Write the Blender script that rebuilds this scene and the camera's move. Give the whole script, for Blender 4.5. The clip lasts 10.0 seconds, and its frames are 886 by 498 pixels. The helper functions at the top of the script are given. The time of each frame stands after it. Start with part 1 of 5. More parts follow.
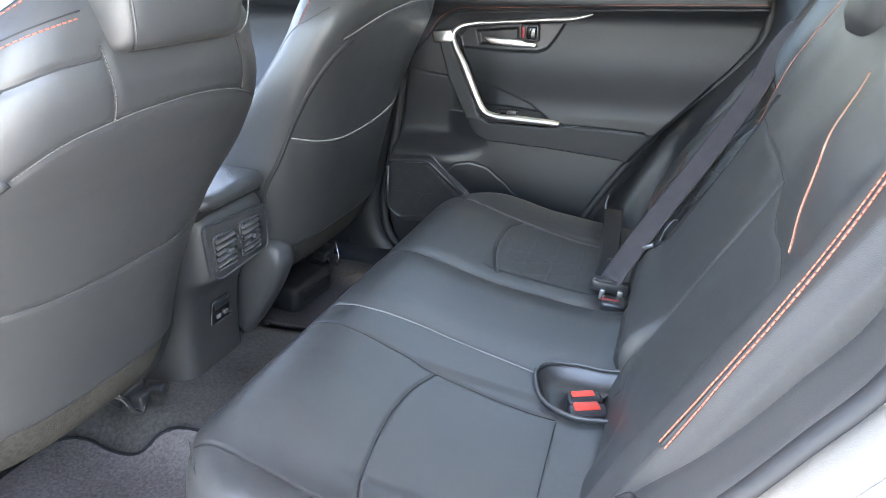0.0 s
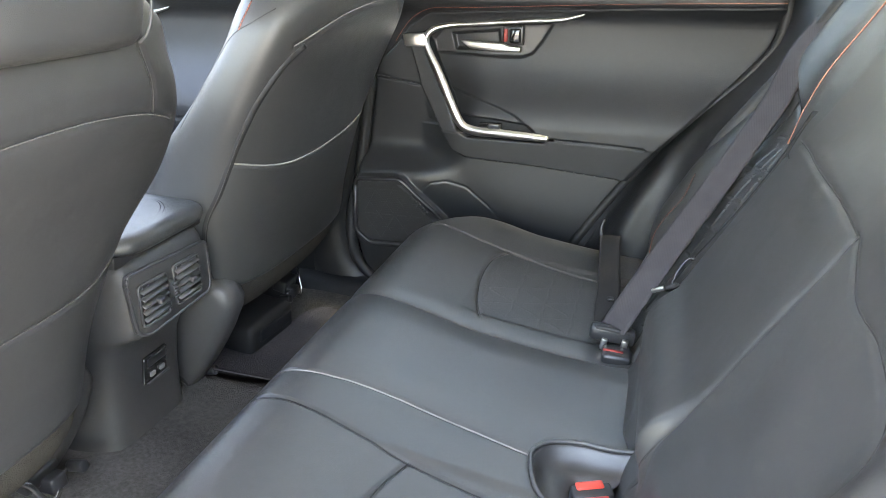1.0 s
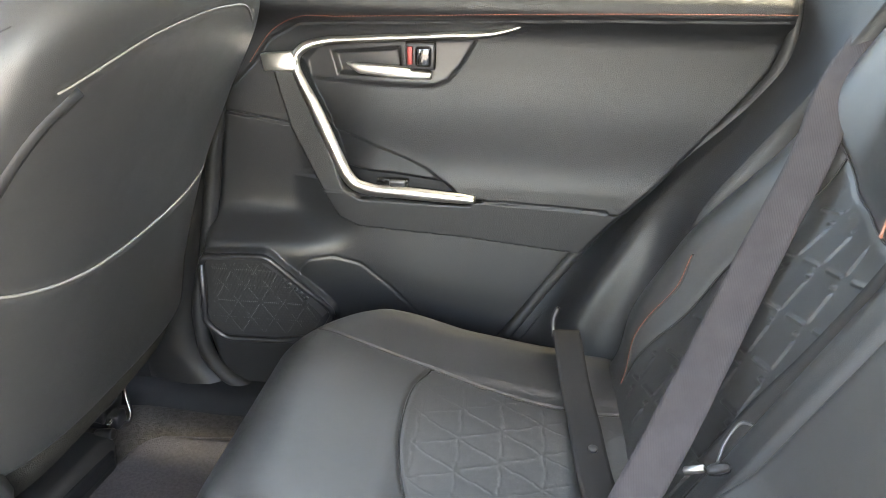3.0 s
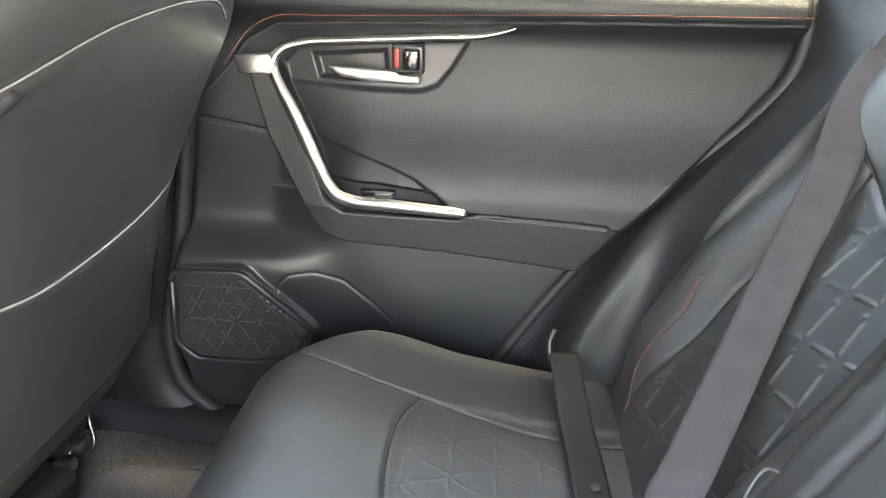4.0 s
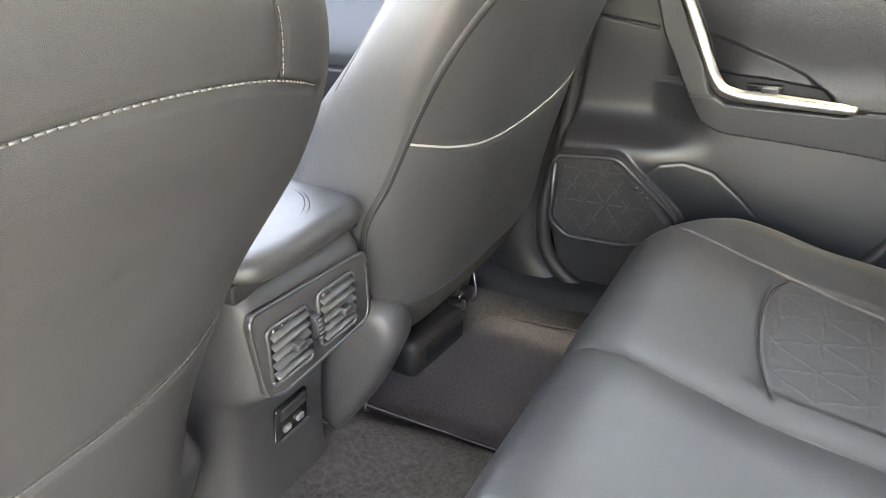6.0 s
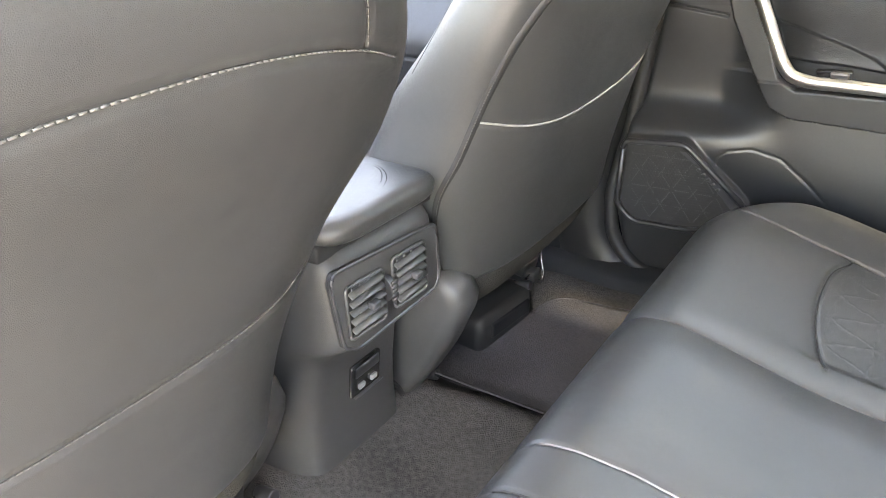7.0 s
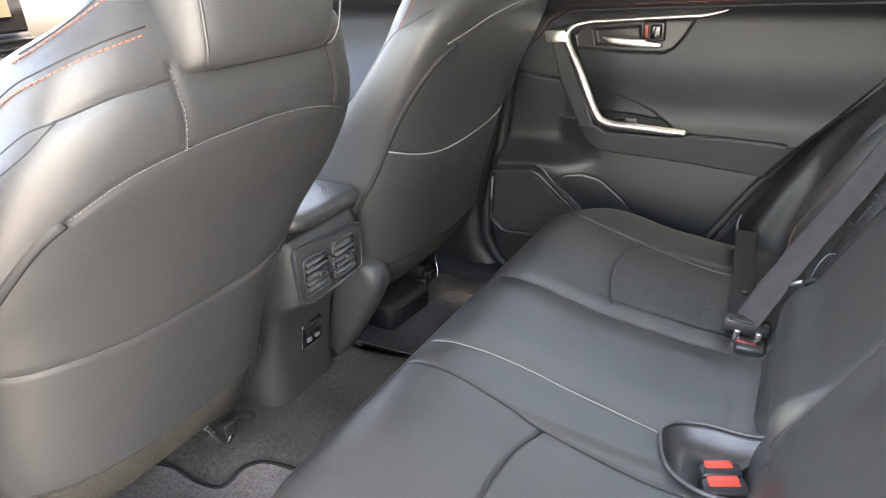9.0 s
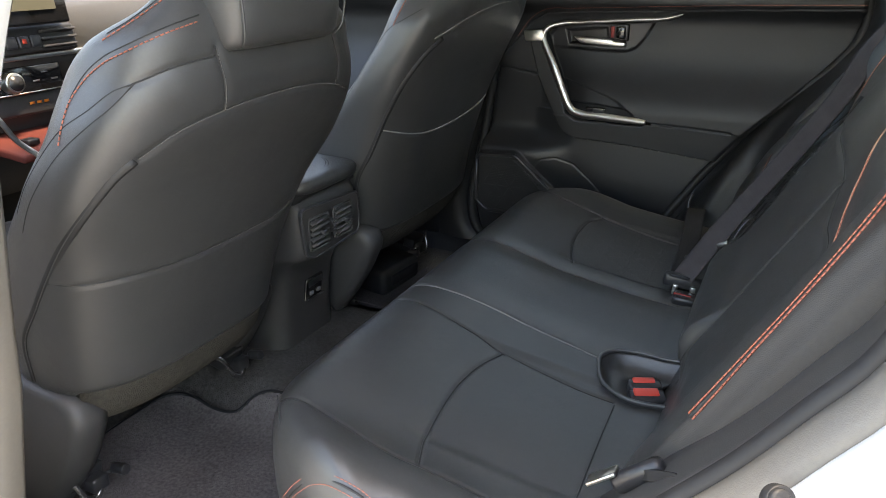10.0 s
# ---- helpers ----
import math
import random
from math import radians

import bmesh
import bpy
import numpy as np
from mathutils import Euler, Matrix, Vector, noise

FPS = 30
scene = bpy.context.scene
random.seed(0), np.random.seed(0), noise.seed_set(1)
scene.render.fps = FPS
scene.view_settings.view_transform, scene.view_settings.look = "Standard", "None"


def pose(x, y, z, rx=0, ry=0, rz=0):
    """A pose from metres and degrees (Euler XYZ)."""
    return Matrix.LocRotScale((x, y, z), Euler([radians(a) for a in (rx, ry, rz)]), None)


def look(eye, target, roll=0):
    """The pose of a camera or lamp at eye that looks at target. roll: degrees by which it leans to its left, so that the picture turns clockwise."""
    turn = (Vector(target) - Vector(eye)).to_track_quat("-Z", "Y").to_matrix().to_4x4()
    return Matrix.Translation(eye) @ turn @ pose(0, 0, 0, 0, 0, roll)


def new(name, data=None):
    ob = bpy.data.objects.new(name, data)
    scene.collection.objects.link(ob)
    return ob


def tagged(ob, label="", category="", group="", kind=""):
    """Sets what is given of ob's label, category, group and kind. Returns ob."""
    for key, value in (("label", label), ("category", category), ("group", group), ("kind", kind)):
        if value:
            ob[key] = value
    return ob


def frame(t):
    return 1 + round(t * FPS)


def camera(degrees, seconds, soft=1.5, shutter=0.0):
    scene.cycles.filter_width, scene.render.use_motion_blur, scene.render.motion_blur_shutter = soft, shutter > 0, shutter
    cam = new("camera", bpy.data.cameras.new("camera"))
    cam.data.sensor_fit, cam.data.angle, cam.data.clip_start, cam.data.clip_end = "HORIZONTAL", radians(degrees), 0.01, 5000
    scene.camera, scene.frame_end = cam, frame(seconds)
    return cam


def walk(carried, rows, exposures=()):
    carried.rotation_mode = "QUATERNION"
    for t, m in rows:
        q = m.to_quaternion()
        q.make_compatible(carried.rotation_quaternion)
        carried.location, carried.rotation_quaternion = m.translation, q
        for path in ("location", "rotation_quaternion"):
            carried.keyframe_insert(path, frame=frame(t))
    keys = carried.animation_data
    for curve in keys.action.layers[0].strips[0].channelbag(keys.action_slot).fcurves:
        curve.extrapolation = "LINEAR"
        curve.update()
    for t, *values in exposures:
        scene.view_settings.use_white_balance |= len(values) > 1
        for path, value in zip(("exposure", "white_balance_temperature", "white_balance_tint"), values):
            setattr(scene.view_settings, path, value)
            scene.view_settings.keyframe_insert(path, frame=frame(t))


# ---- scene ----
cam = camera(61.6, 10.0, soft=0.3)
PATH = [
    (0, (0.121, -1.111, 0.866), (-0.462, 0.659, 0.138), -0.0),
    (0.5, (0.093, -1.012, 0.857), (-0.461, 0.766, 0.129), 0.0),
    (1, (0.060, -0.895, 0.856), (-0.468, 0.890, 0.124), -0.1),
    (1.5, (0.039, -0.816, 0.855), (-0.444, 0.981, 0.121), 0.1),
    (2, (-0.009, -0.701, 0.848), (-0.398, 1.113, 0.100), 0.6),
    (2.5, (-0.065, -0.555, 0.843), (-0.339, 1.279, 0.093), 1.0),
    (3, (-0.105, -0.428, 0.844), (-0.288, 1.421, 0.105), 1.1),
    (4.3, (-0.117, -0.350, 0.828), (-0.263, 1.510, 0.105), 1.7),
    (4.5, (-0.116, -0.353, 0.832), (-0.316, 1.496, 0.095), 1.1),
    (5, (-0.138, -0.384, 0.832), (-0.562, 1.408, 0.058), 0.0),
    (5.5, (-0.185, -0.476, 0.806), (-0.853, 1.227, -0.003), -0.7),
    (6, (-0.191, -0.541, 0.788), (-1.058, 1.045, -0.067), -1.7),
    (6.2, (-0.190, -0.558, 0.785), (-1.104, 1.000, -0.077), -2.0),
    (7.3, (-0.118, -0.622, 0.787), (-1.166, 0.854, -0.062), -3.2),
    (7.5, (-0.094, -0.647, 0.793), (-1.133, 0.840, -0.050), -3.1),
    (8, (-0.057, -0.744, 0.820), (-1.027, 0.804, 0.007), -2.6),
    (8.5, (-0.013, -0.885, 0.848), (-0.898, 0.736, 0.082), -2.3),
    (9, (0.061, -0.979, 0.869), (-0.769, 0.684, 0.130), -1.7),
    (9.5, (0.144, -1.078, 0.875), (-0.675, 0.595, 0.146), -1.2),
    (10, (0.185, -1.171, 0.878), (-0.641, 0.496, 0.145), -0.6),
]
EXPOSURES = [(0.0, 4.85, 7900, 12), (0.5, 4.97, 8400, 12), (2.0, 5.05, 9700, 13), (3.2, 5.5, 9700, 14), (5.0, 5.5, 9600, 14), (5.6, 5.45, 9800, 14), (6.2, 5.7, 10600, 16), (7.5, 5.6, 10100, 16), (8.5, 5.15, 9900, 16), (9.0, 4.9, 9800, 16), (9.6, 4.68, 9500, 14), (10.0, 3.35, 9100, 12)]
walk(cam, [(t, look(eye, target, roll)) for t, eye, target, roll in PATH], EXPOSURES)

# ---- light: open sky and a high sun over the roof ----
world = bpy.data.worlds.new("sky")
scene.world = world
world.use_nodes = True
wn = world.node_tree.nodes
sky = wn.new("ShaderNodeTexSky")
sky.sky_type, sky.sun_disc = "NISHITA", False
sky.sun_elevation, sky.sun_rotation = radians(70), radians(90)
wn["Background"].inputs["Strength"].default_value = 0.15
world.node_tree.links.new(sky.outputs["Color"], wn["Background"].inputs["Color"])
sun = new("sun", bpy.data.lights.new("sun", "SUN"))
sun.data.energy, sun.data.angle, sun.data.color = 1.3, radians(11), (1.0, 0.95, 0.88)
sun.matrix_world = look((2.6, 0.35, 8.0), (0, 0, 0))


# ---- materials ----
def material(name, color, rough=0.5, metal=0.0, spec=0.5, grain=0.0, size=900.0, depth=0.0006, stain=0.0, coat=0.0, kind="noise", vary=0.0):
    m = bpy.data.materials.new(name)
    m.use_nodes = True
    n, l = m.node_tree.nodes, m.node_tree.links
    b = n["Principled BSDF"]
    b.inputs["Roughness"].default_value = rough
    b.inputs["Metallic"].default_value = metal
    b.inputs["Specular IOR Level"].default_value = spec
    b.inputs["Coat Weight"].default_value = coat
    b.inputs["Base Color"].default_value = (*color, 1)
    tc = n.new("ShaderNodeTexCoord")
    if stain or vary:
        fine, broad, mix = n.new("ShaderNodeTexNoise"), n.new("ShaderNodeTexNoise"), n.new("ShaderNodeMix")
        fine.inputs["Scale"].default_value, broad.inputs["Scale"].default_value = size * 0.35, 7.0
        fine.inputs["Detail"].default_value, broad.inputs["Detail"].default_value = 3.0, 6.0
        add = n.new("ShaderNodeMath")
        add.operation = "MULTIPLY_ADD"
        add.inputs[1].default_value = 0.55
        l.new(tc.outputs["Object"], fine.inputs["Vector"])
        l.new(tc.outputs["Object"], broad.inputs["Vector"])
        half = n.new("ShaderNodeMath")
        half.operation = "MULTIPLY"
        half.inputs[1].default_value = 0.45
        l.new(broad.outputs["Fac"], half.inputs[0])
        l.new(fine.outputs["Fac"], add.inputs[0])
        l.new(half.outputs[0], add.inputs[2])
        mix.data_type = "RGBA"
        k = max(stain, vary)
        mix.inputs[6].default_value = (*(c * (1 - k) for c in color), 1)
        mix.inputs[7].default_value = (*(min(1, c * (1 + k)) for c in color), 1)
        sharp = n.new("ShaderNodeMapRange")
        sharp.inputs["From Min"].default_value, sharp.inputs["From Max"].default_value = 0.32, 0.68
        l.new(add.outputs[0], sharp.inputs["Value"])
        l.new(sharp.outputs[0], mix.inputs[0])
        l.new(mix.outputs[2], b.inputs["Base Color"])
        wear = n.new("ShaderNodeMapRange")
        wear.inputs["To Min"].default_value, wear.inputs["To Max"].default_value = rough - 0.05, rough + 0.07
        l.new(broad.outputs["Fac"], wear.inputs["Value"])
        l.new(wear.outputs[0], b.inputs["Roughness"])
    if grain:
        if kind == "hide":
            t1 = n.new("ShaderNodeTexVoronoi")
            t1.feature = "DISTANCE_TO_EDGE"
            t1.inputs["Scale"].default_value = size
            out = t1.outputs["Distance"]
        elif kind == "weave":
            t1 = n.new("ShaderNodeTexWave")
            t1.inputs["Scale"].default_value = size
            t1.inputs["Distortion"].default_value = 1.0
            out = t1.outputs["Fac"]
        else:
            t1 = n.new("ShaderNodeTexNoise")
            t1.inputs["Scale"].default_value = size
            t1.inputs["Detail"].default_value = 4.0
            out = t1.outputs["Fac"]
        l.new(tc.outputs["Object"], t1.inputs["Vector"])
        bump = n.new("ShaderNodeBump")
        bump.inputs["Strength"].default_value = grain
        bump.inputs["Distance"].default_value = depth
        l.new(out, bump.inputs["Height"])
        l.new(bump.outputs["Normal"], b.inputs["Normal"])
        if kind == "hide":
            sag, dent = n.new("ShaderNodeTexNoise"), n.new("ShaderNodeBump")
            sag.inputs["Scale"].default_value, sag.inputs["Detail"].default_value = 24.0, 2.0
            dent.inputs["Strength"].default_value, dent.inputs["Distance"].default_value = 0.16, 0.006
            l.new(tc.outputs["Object"], sag.inputs["Vector"])
            l.new(sag.outputs["Fac"], dent.inputs["Height"])
            l.new(dent.outputs["Normal"], bump.inputs["Normal"])
    return m


LEATHER = material("black_leather", (0.042, 0.042, 0.042), 0.35, spec=0.70, grain=0.40, size=1000, kind="hide", vary=0.10)
SHADED_LEATHER = material("shaded_black_leather", (0.036, 0.034, 0.032), 0.52, spec=0.38, grain=0.5, size=700, kind="hide", vary=0.12)
DOOR_SOFT = material("soft_door_vinyl", (0.015, 0.016, 0.018), 0.40, spec=0.45, grain=0.8, size=520, kind="hide", vary=0.12)
DOOR_HARD = material("hard_door_plastic", (0.020, 0.021, 0.023), 0.34, spec=0.52, grain=0.5, size=900, vary=0.10)
PLASTIC = material("black_grained_plastic", (0.043, 0.042, 0.042), 0.44, spec=0.45, grain=0.45, size=800, vary=0.12)
PLASTIC_GREY = material("grey_grained_plastic", (0.052, 0.050, 0.048), 0.46, spec=0.55, grain=0.4, size=800, vary=0.12)
FOOT_TRIM = material("satin_black_trim", (0.014, 0.014, 0.015), 0.42, spec=0.45, grain=0.4, size=700, vary=0.12)
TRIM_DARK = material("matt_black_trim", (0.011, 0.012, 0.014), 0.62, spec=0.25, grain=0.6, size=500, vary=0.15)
SMOOTH = material("smooth_black_plastic", (0.022, 0.022, 0.024), 0.32, vary=0.1)
GLOSS = material("piano_black", (0.012, 0.012, 0.013), 0.14, coat=0.4)
LOUVRE = material("glossy_dark_grey_slat", (0.064, 0.064, 0.064), 0.34, spec=0.6, vary=0.08)
CUP_GREY = material("satin_charcoal", (0.040, 0.040, 0.042), 0.36, metal=0.3, vary=0.08)
BEZEL = material("satin_dark_grey", (0.09, 0.09, 0.095), 0.36, metal=0.6, vary=0.06)
SILVER = material("satin_silver", (0.62, 0.61, 0.58), 0.30, metal=1.0, vary=0.05)
STEEL = material("bright_steel", (0.6, 0.6, 0.6), 0.25, metal=1.0)
RUBBER = material("black_rubber", (0.016, 0.016, 0.017), 0.6, vary=0.15)
CARPET = material("dark_carpet", (0.074, 0.069, 0.065), 0.95, spec=0.1, grain=1.0, size=420, depth=0.004, vary=0.45)
HEM_CARPET = material("brown_grey_felt", (0.054, 0.050, 0.043), 0.95, spec=0.1, grain=1.0, size=500, depth=0.003, vary=0.4)
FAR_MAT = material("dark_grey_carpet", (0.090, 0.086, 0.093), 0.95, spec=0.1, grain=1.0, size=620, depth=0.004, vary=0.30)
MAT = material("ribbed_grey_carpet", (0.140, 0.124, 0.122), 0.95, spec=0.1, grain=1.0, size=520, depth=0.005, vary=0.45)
WEBBING = material("charcoal_webbing", (0.052, 0.047, 0.051), 0.75, spec=0.25, grain=0.22, size=130, depth=0.0006, kind="weave", vary=0.18)
WEBBING_DARK = material("black_webbing", (0.030, 0.029, 0.029), 0.8, spec=0.2, grain=0.6, size=1500, depth=0.0008, vary=0.15)
THREAD = material("grey_thread", (0.24, 0.23, 0.215), 0.7)
TOPSTITCH = material("dim_grey_thread", (0.105, 0.10, 0.095), 0.7)
DARK_THREAD = material("black_thread", (0.02, 0.02, 0.02), 0.7)
ORANGE = material("orange_thread", (0.40, 0.115, 0.072), 0.65)
SALMON = material("pale_orange_piping", (0.46, 0.25, 0.17), 0.6)
RED = material("red_release_button", (0.62, 0.055, 0.035), 0.4)
DEEP_RED = material("deep_red_plastic", (0.30, 0.022, 0.018), 0.45)
PAINT = material("white_car_paint", (0.78, 0.78, 0.77), 0.25, coat=0.6, vary=0.03)
BEIGE = material("beige_grey_trim", (0.14, 0.13, 0.115), 0.55, grain=0.3, size=700, vary=0.08)
HEADLINER = material("pale_headliner", (0.55, 0.54, 0.51), 0.9, grain=0.4, size=600, vary=0.06)
UNSEEN_WALL = material("unseen_wall_grey", (0.30, 0.29, 0.27), 0.9, grain=0.5, size=40, depth=0.004, vary=0.12)
CONCRETE = material("grey_concrete", (0.38, 0.37, 0.35), 0.9, grain=0.6, size=60, depth=0.004, vary=0.15)
ACCENT = material("terracotta_liner", (0.11, 0.016, 0.009), 0.7, vary=0.1)
WHITE_MARK = material("white_print", (0.18, 0.18, 0.18), 0.6)
MAPGLOW = bpy.data.materials.new("lit_display")
MAPGLOW.use_nodes = True
MAPGLOW.node_tree.nodes["Principled BSDF"].inputs["Base Color"].default_value = (0.05, 0.05, 0.045, 1)
MAPGLOW.node_tree.nodes["Principled BSDF"].inputs["Emission Color"].default_value = (0.7, 0.68, 0.52, 1)
MAPGLOW.node_tree.nodes["Principled BSDF"].inputs["Emission Strength"].default_value = 0.035


def glass(name, color):
    """A thin tinted pane with a clear mirror gloss."""
    m = bpy.data.materials.new(name)
    m.use_nodes = True
    tn = m.node_tree.nodes
    clear, gloss, blend = tn.new("ShaderNodeBsdfTransparent"), tn.new("ShaderNodeBsdfGlossy"), tn.new("ShaderNodeMixShader")
    clear.inputs["Color"].default_value = (*color, 1)
    gloss.inputs["Roughness"].default_value = 0.02
    blend.inputs[0].default_value = 0.06
    m.node_tree.links.new(clear.outputs[0], blend.inputs[1])
    m.node_tree.links.new(gloss.outputs[0], blend.inputs[2])
    m.node_tree.links.new(blend.outputs[0], tn["Material Output"].inputs["Surface"])
    return m


TINT = glass("green_tinted_glass", (0.72, 0.76, 0.74))
PRIVACY = glass("dark_privacy_glass", (0.13, 0.133, 0.13))
AMBER = material("amber_print", (0.8, 0.25, 0.03), 0.5)


# ---- shared building tools ----
def thing(name, label, category, at=(0, 0, 0), group="", kind=""):
    ob = new(name)
    ob.location = at
    ob.empty_display_size = 0.05
    return tagged(ob, label, category, group, kind)


def part(name, data, mat, parent=None, label="", smooth=True):
    """Links a bmesh or (verts, faces) as one mesh object under its thing."""
    me = bpy.data.meshes.new(name)
    if isinstance(data, tuple):
        me.from_pydata([tuple(map(float, v)) for v in data[0]], [], data[1])
    else:
        data.to_mesh(me)
        data.free()
    me.materials.append(mat)
    if smooth:
        me.polygons.foreach_set("use_smooth", [True] * len(me.polygons))
    me.update()
    ob = new(name, me)
    if parent is not None:
        ob.parent = parent
        if parent.type == "EMPTY":
            ob.matrix_parent_inverse = Matrix.Translation(-parent.location)
    if label:
        ob["label"] = label
    return ob


def lut(x, table):
    xs, ys = zip(*table)
    return np.interp(x, xs, ys)


def soft_lut(x, table):
    """A smooth curve through the table (monotone cubic)."""
    xs, ys = (np.array(v, float) for v in zip(*table))
    x = np.clip(np.asarray(x, float), xs[0], xs[-1])
    d = np.diff(ys) / np.diff(xs)
    m = np.r_[d[0], np.where(d[1:] * d[:-1] > 0, 2 * d[1:] * d[:-1] / np.where(d[1:] + d[:-1] == 0, 1, d[1:] + d[:-1]), 0), d[-1]]
    i = np.clip(np.searchsorted(xs, x) - 1, 0, len(xs) - 2)
    h = xs[i + 1] - xs[i]
    t = (x - xs[i]) / h
    return (2 * t**3 - 3 * t**2 + 1) * ys[i] + (t**3 - 2 * t**2 + t) * h * m[i] + (3 * t**2 - 2 * t**3) * ys[i + 1] + (t**3 - t**2) * h * m[i + 1]


def step(x, a, b):
    t = np.clip((np.asarray(x, float) - a) / (b - a), 0, 1)
    return t * t * (3 - 2 * t)


def away(px, py, line):
    """The distance of points from a polyline."""
    px, py = np.asarray(px, float), np.asarray(py, float)
    best = np.full(np.broadcast(px, py).shape, 9.0)
    for (ax, ay), (bx, by) in zip(line, line[1:]):
        dx, dy = bx - ax, by - ay
        t = np.clip(((px - ax) * dx + (py - ay) * dy) / (dx * dx + dy * dy + 1e-12), 0, 1)
        best = np.minimum(best, np.hypot(px - ax - t * dx, py - ay - t * dy))
    return best


def within(px, py, ring):
    """Signed distance to a closed outline, positive inside."""
    px, py = np.asarray(px, float), np.asarray(py, float)
    inside = np.zeros(np.broadcast(px, py).shape, bool)
    closed = list(ring) + [ring[0]]
    for (ax, ay), (bx, by) in zip(closed, closed[1:]):
        hit = ((ay > py) != (by > py)) & (px < (bx - ax) * (py - ay) / ((by - ay) or 1e-12) + ax)
        inside ^= hit
    return np.where(inside, 1, -1) * away(px, py, closed)


def spline(points, n=40):
    """A smooth curve through points of any dimension."""
    p = np.array(points, float)
    s = np.r_[0, np.cumsum(np.linalg.norm(np.diff(p, axis=0), axis=1))]
    if len(p) < 3:
        return [tuple(p[0] + (p[-1] - p[0]) * k / (n - 1)) for k in range(n)]
    m = np.gradient(p, s, axis=0)
    out = []
    for v in np.linspace(0, s[-1], n):
        i = min(np.searchsorted(s, v, "right") - 1, len(s) - 2)
        h = s[i + 1] - s[i]
        t = (v - s[i]) / h
        out.append(tuple((2 * t**3 - 3 * t**2 + 1) * p[i] + (t**3 - 2 * t**2 + t) * h * m[i] + (3 * t**2 - 2 * t**3) * p[i + 1] + (t**3 - t**2) * h * m[i + 1]))
    return out


def sheet(xyz):
    """Verts and quads of a grid of points, shape (rows, columns, 3)."""
    r, c = xyz.shape[:2]
    k = np.arange(r * c).reshape(r, c)
    f = np.stack([k[:-1, :-1], k[:-1, 1:], k[1:, 1:], k[1:, :-1]], -1).reshape(-1, 4)
    return xyz.reshape(-1, 3).tolist(), f.tolist()


def shell(front, back):
    """A closed solid between two grids of the same shape."""
    r, c = front.shape[:2]
    v, f = sheet(front)
    v2, f2 = sheet(back)
    n = r * c
    faces = f + [[n + i for i in reversed(q)] for q in f2]
    rim = [i for i in range(c)] + [i * c + c - 1 for i in range(1, r)] + [(r - 1) * c + i for i in range(c - 2, -1, -1)] + [i * c for i in range(r - 2, 0, -1)]
    for a, b in zip(rim, rim[1:] + rim[:1]):
        faces.append([b, a, n + a, n + b])
    return v + v2, faces


def loft(rings, caps=True):
    """A skin over rings of points, all of one length."""
    k, n = len(rings), len(rings[0])
    verts = [tuple(p) for ring in rings for p in ring]
    faces = [[a * n + i, a * n + (i + 1) % n, (a + 1) * n + (i + 1) % n, (a + 1) * n + i] for a in range(k - 1) for i in range(n)]
    if caps:
        faces += [list(range(n))[::-1], [(k - 1) * n + i for i in range(n)]]
    return verts, faces


def tube(points, radius, sides=6, flat=1.0, up=(0, 0, 1)):
    """A swept bar along points; flat squeezes it along up."""
    p = [Vector(q) for q in points]
    rings = []
    for i, q in enumerate(p):
        d = (p[min(i + 1, len(p) - 1)] - p[max(i - 1, 0)]).normalized()
        a = d.cross(Vector(up))
        a = a.normalized() if a.length > 1e-4 else d.orthogonal().normalized()
        b = a.cross(d).normalized()
        rings.append([q + radius * (math.cos(2 * math.pi * k / sides) * a + flat * math.sin(2 * math.pi * k / sides) * b) for k in range(sides)])
    return loft(rings)


def ribbon(points, across, width, thick=0.0014, columns=9):
    """Belt webbing along points; across gives the width's direction at each of them."""
    front, back = [], []
    for i, (q, a) in enumerate(zip(points, across)):
        q, a = Vector(q), Vector(a).normalized()
        d = Vector(points[min(i + 1, len(points) - 1)]) - Vector(points[max(i - 1, 0)])
        n = d.cross(a).normalized()
        row = [q + a * width * (k / (columns - 1) - 0.5) for k in range(columns)]
        front.append([v + n * thick for v in row])
        back.append([v - n * thick for v in row])
    return shell(np.array(front), np.array(back))


def block(size, at=(0, 0, 0), turn=(0, 0, 0), round_by=0.004, steps=2):
    """A box with rounded edges, as a bmesh."""
    bm = bmesh.new()
    bmesh.ops.create_cube(bm, size=1, matrix=pose(*at, *turn) @ Matrix.Diagonal((*size, 1)))
    if round_by:
        bmesh.ops.bevel(bm, geom=list(bm.edges), offset=round_by, segments=steps, profile=0.5, affect="EDGES")
    return bm


def disc(radius, depth, at, turn=(0, 0, 0), sides=32, round_by=0.0):
    bm = bmesh.new()
    bmesh.ops.create_cone(bm, cap_ends=True, segments=sides, radius1=radius, radius2=radius, depth=depth, matrix=pose(*at, *turn))
    if round_by:
        bmesh.ops.bevel(bm, geom=[e for e in bm.edges if len(e.link_faces) == 2 and any(len(f.verts) > 4 for f in e.link_faces)], offset=round_by, segments=2, profile=0.5, affect="EDGES")
    return bm


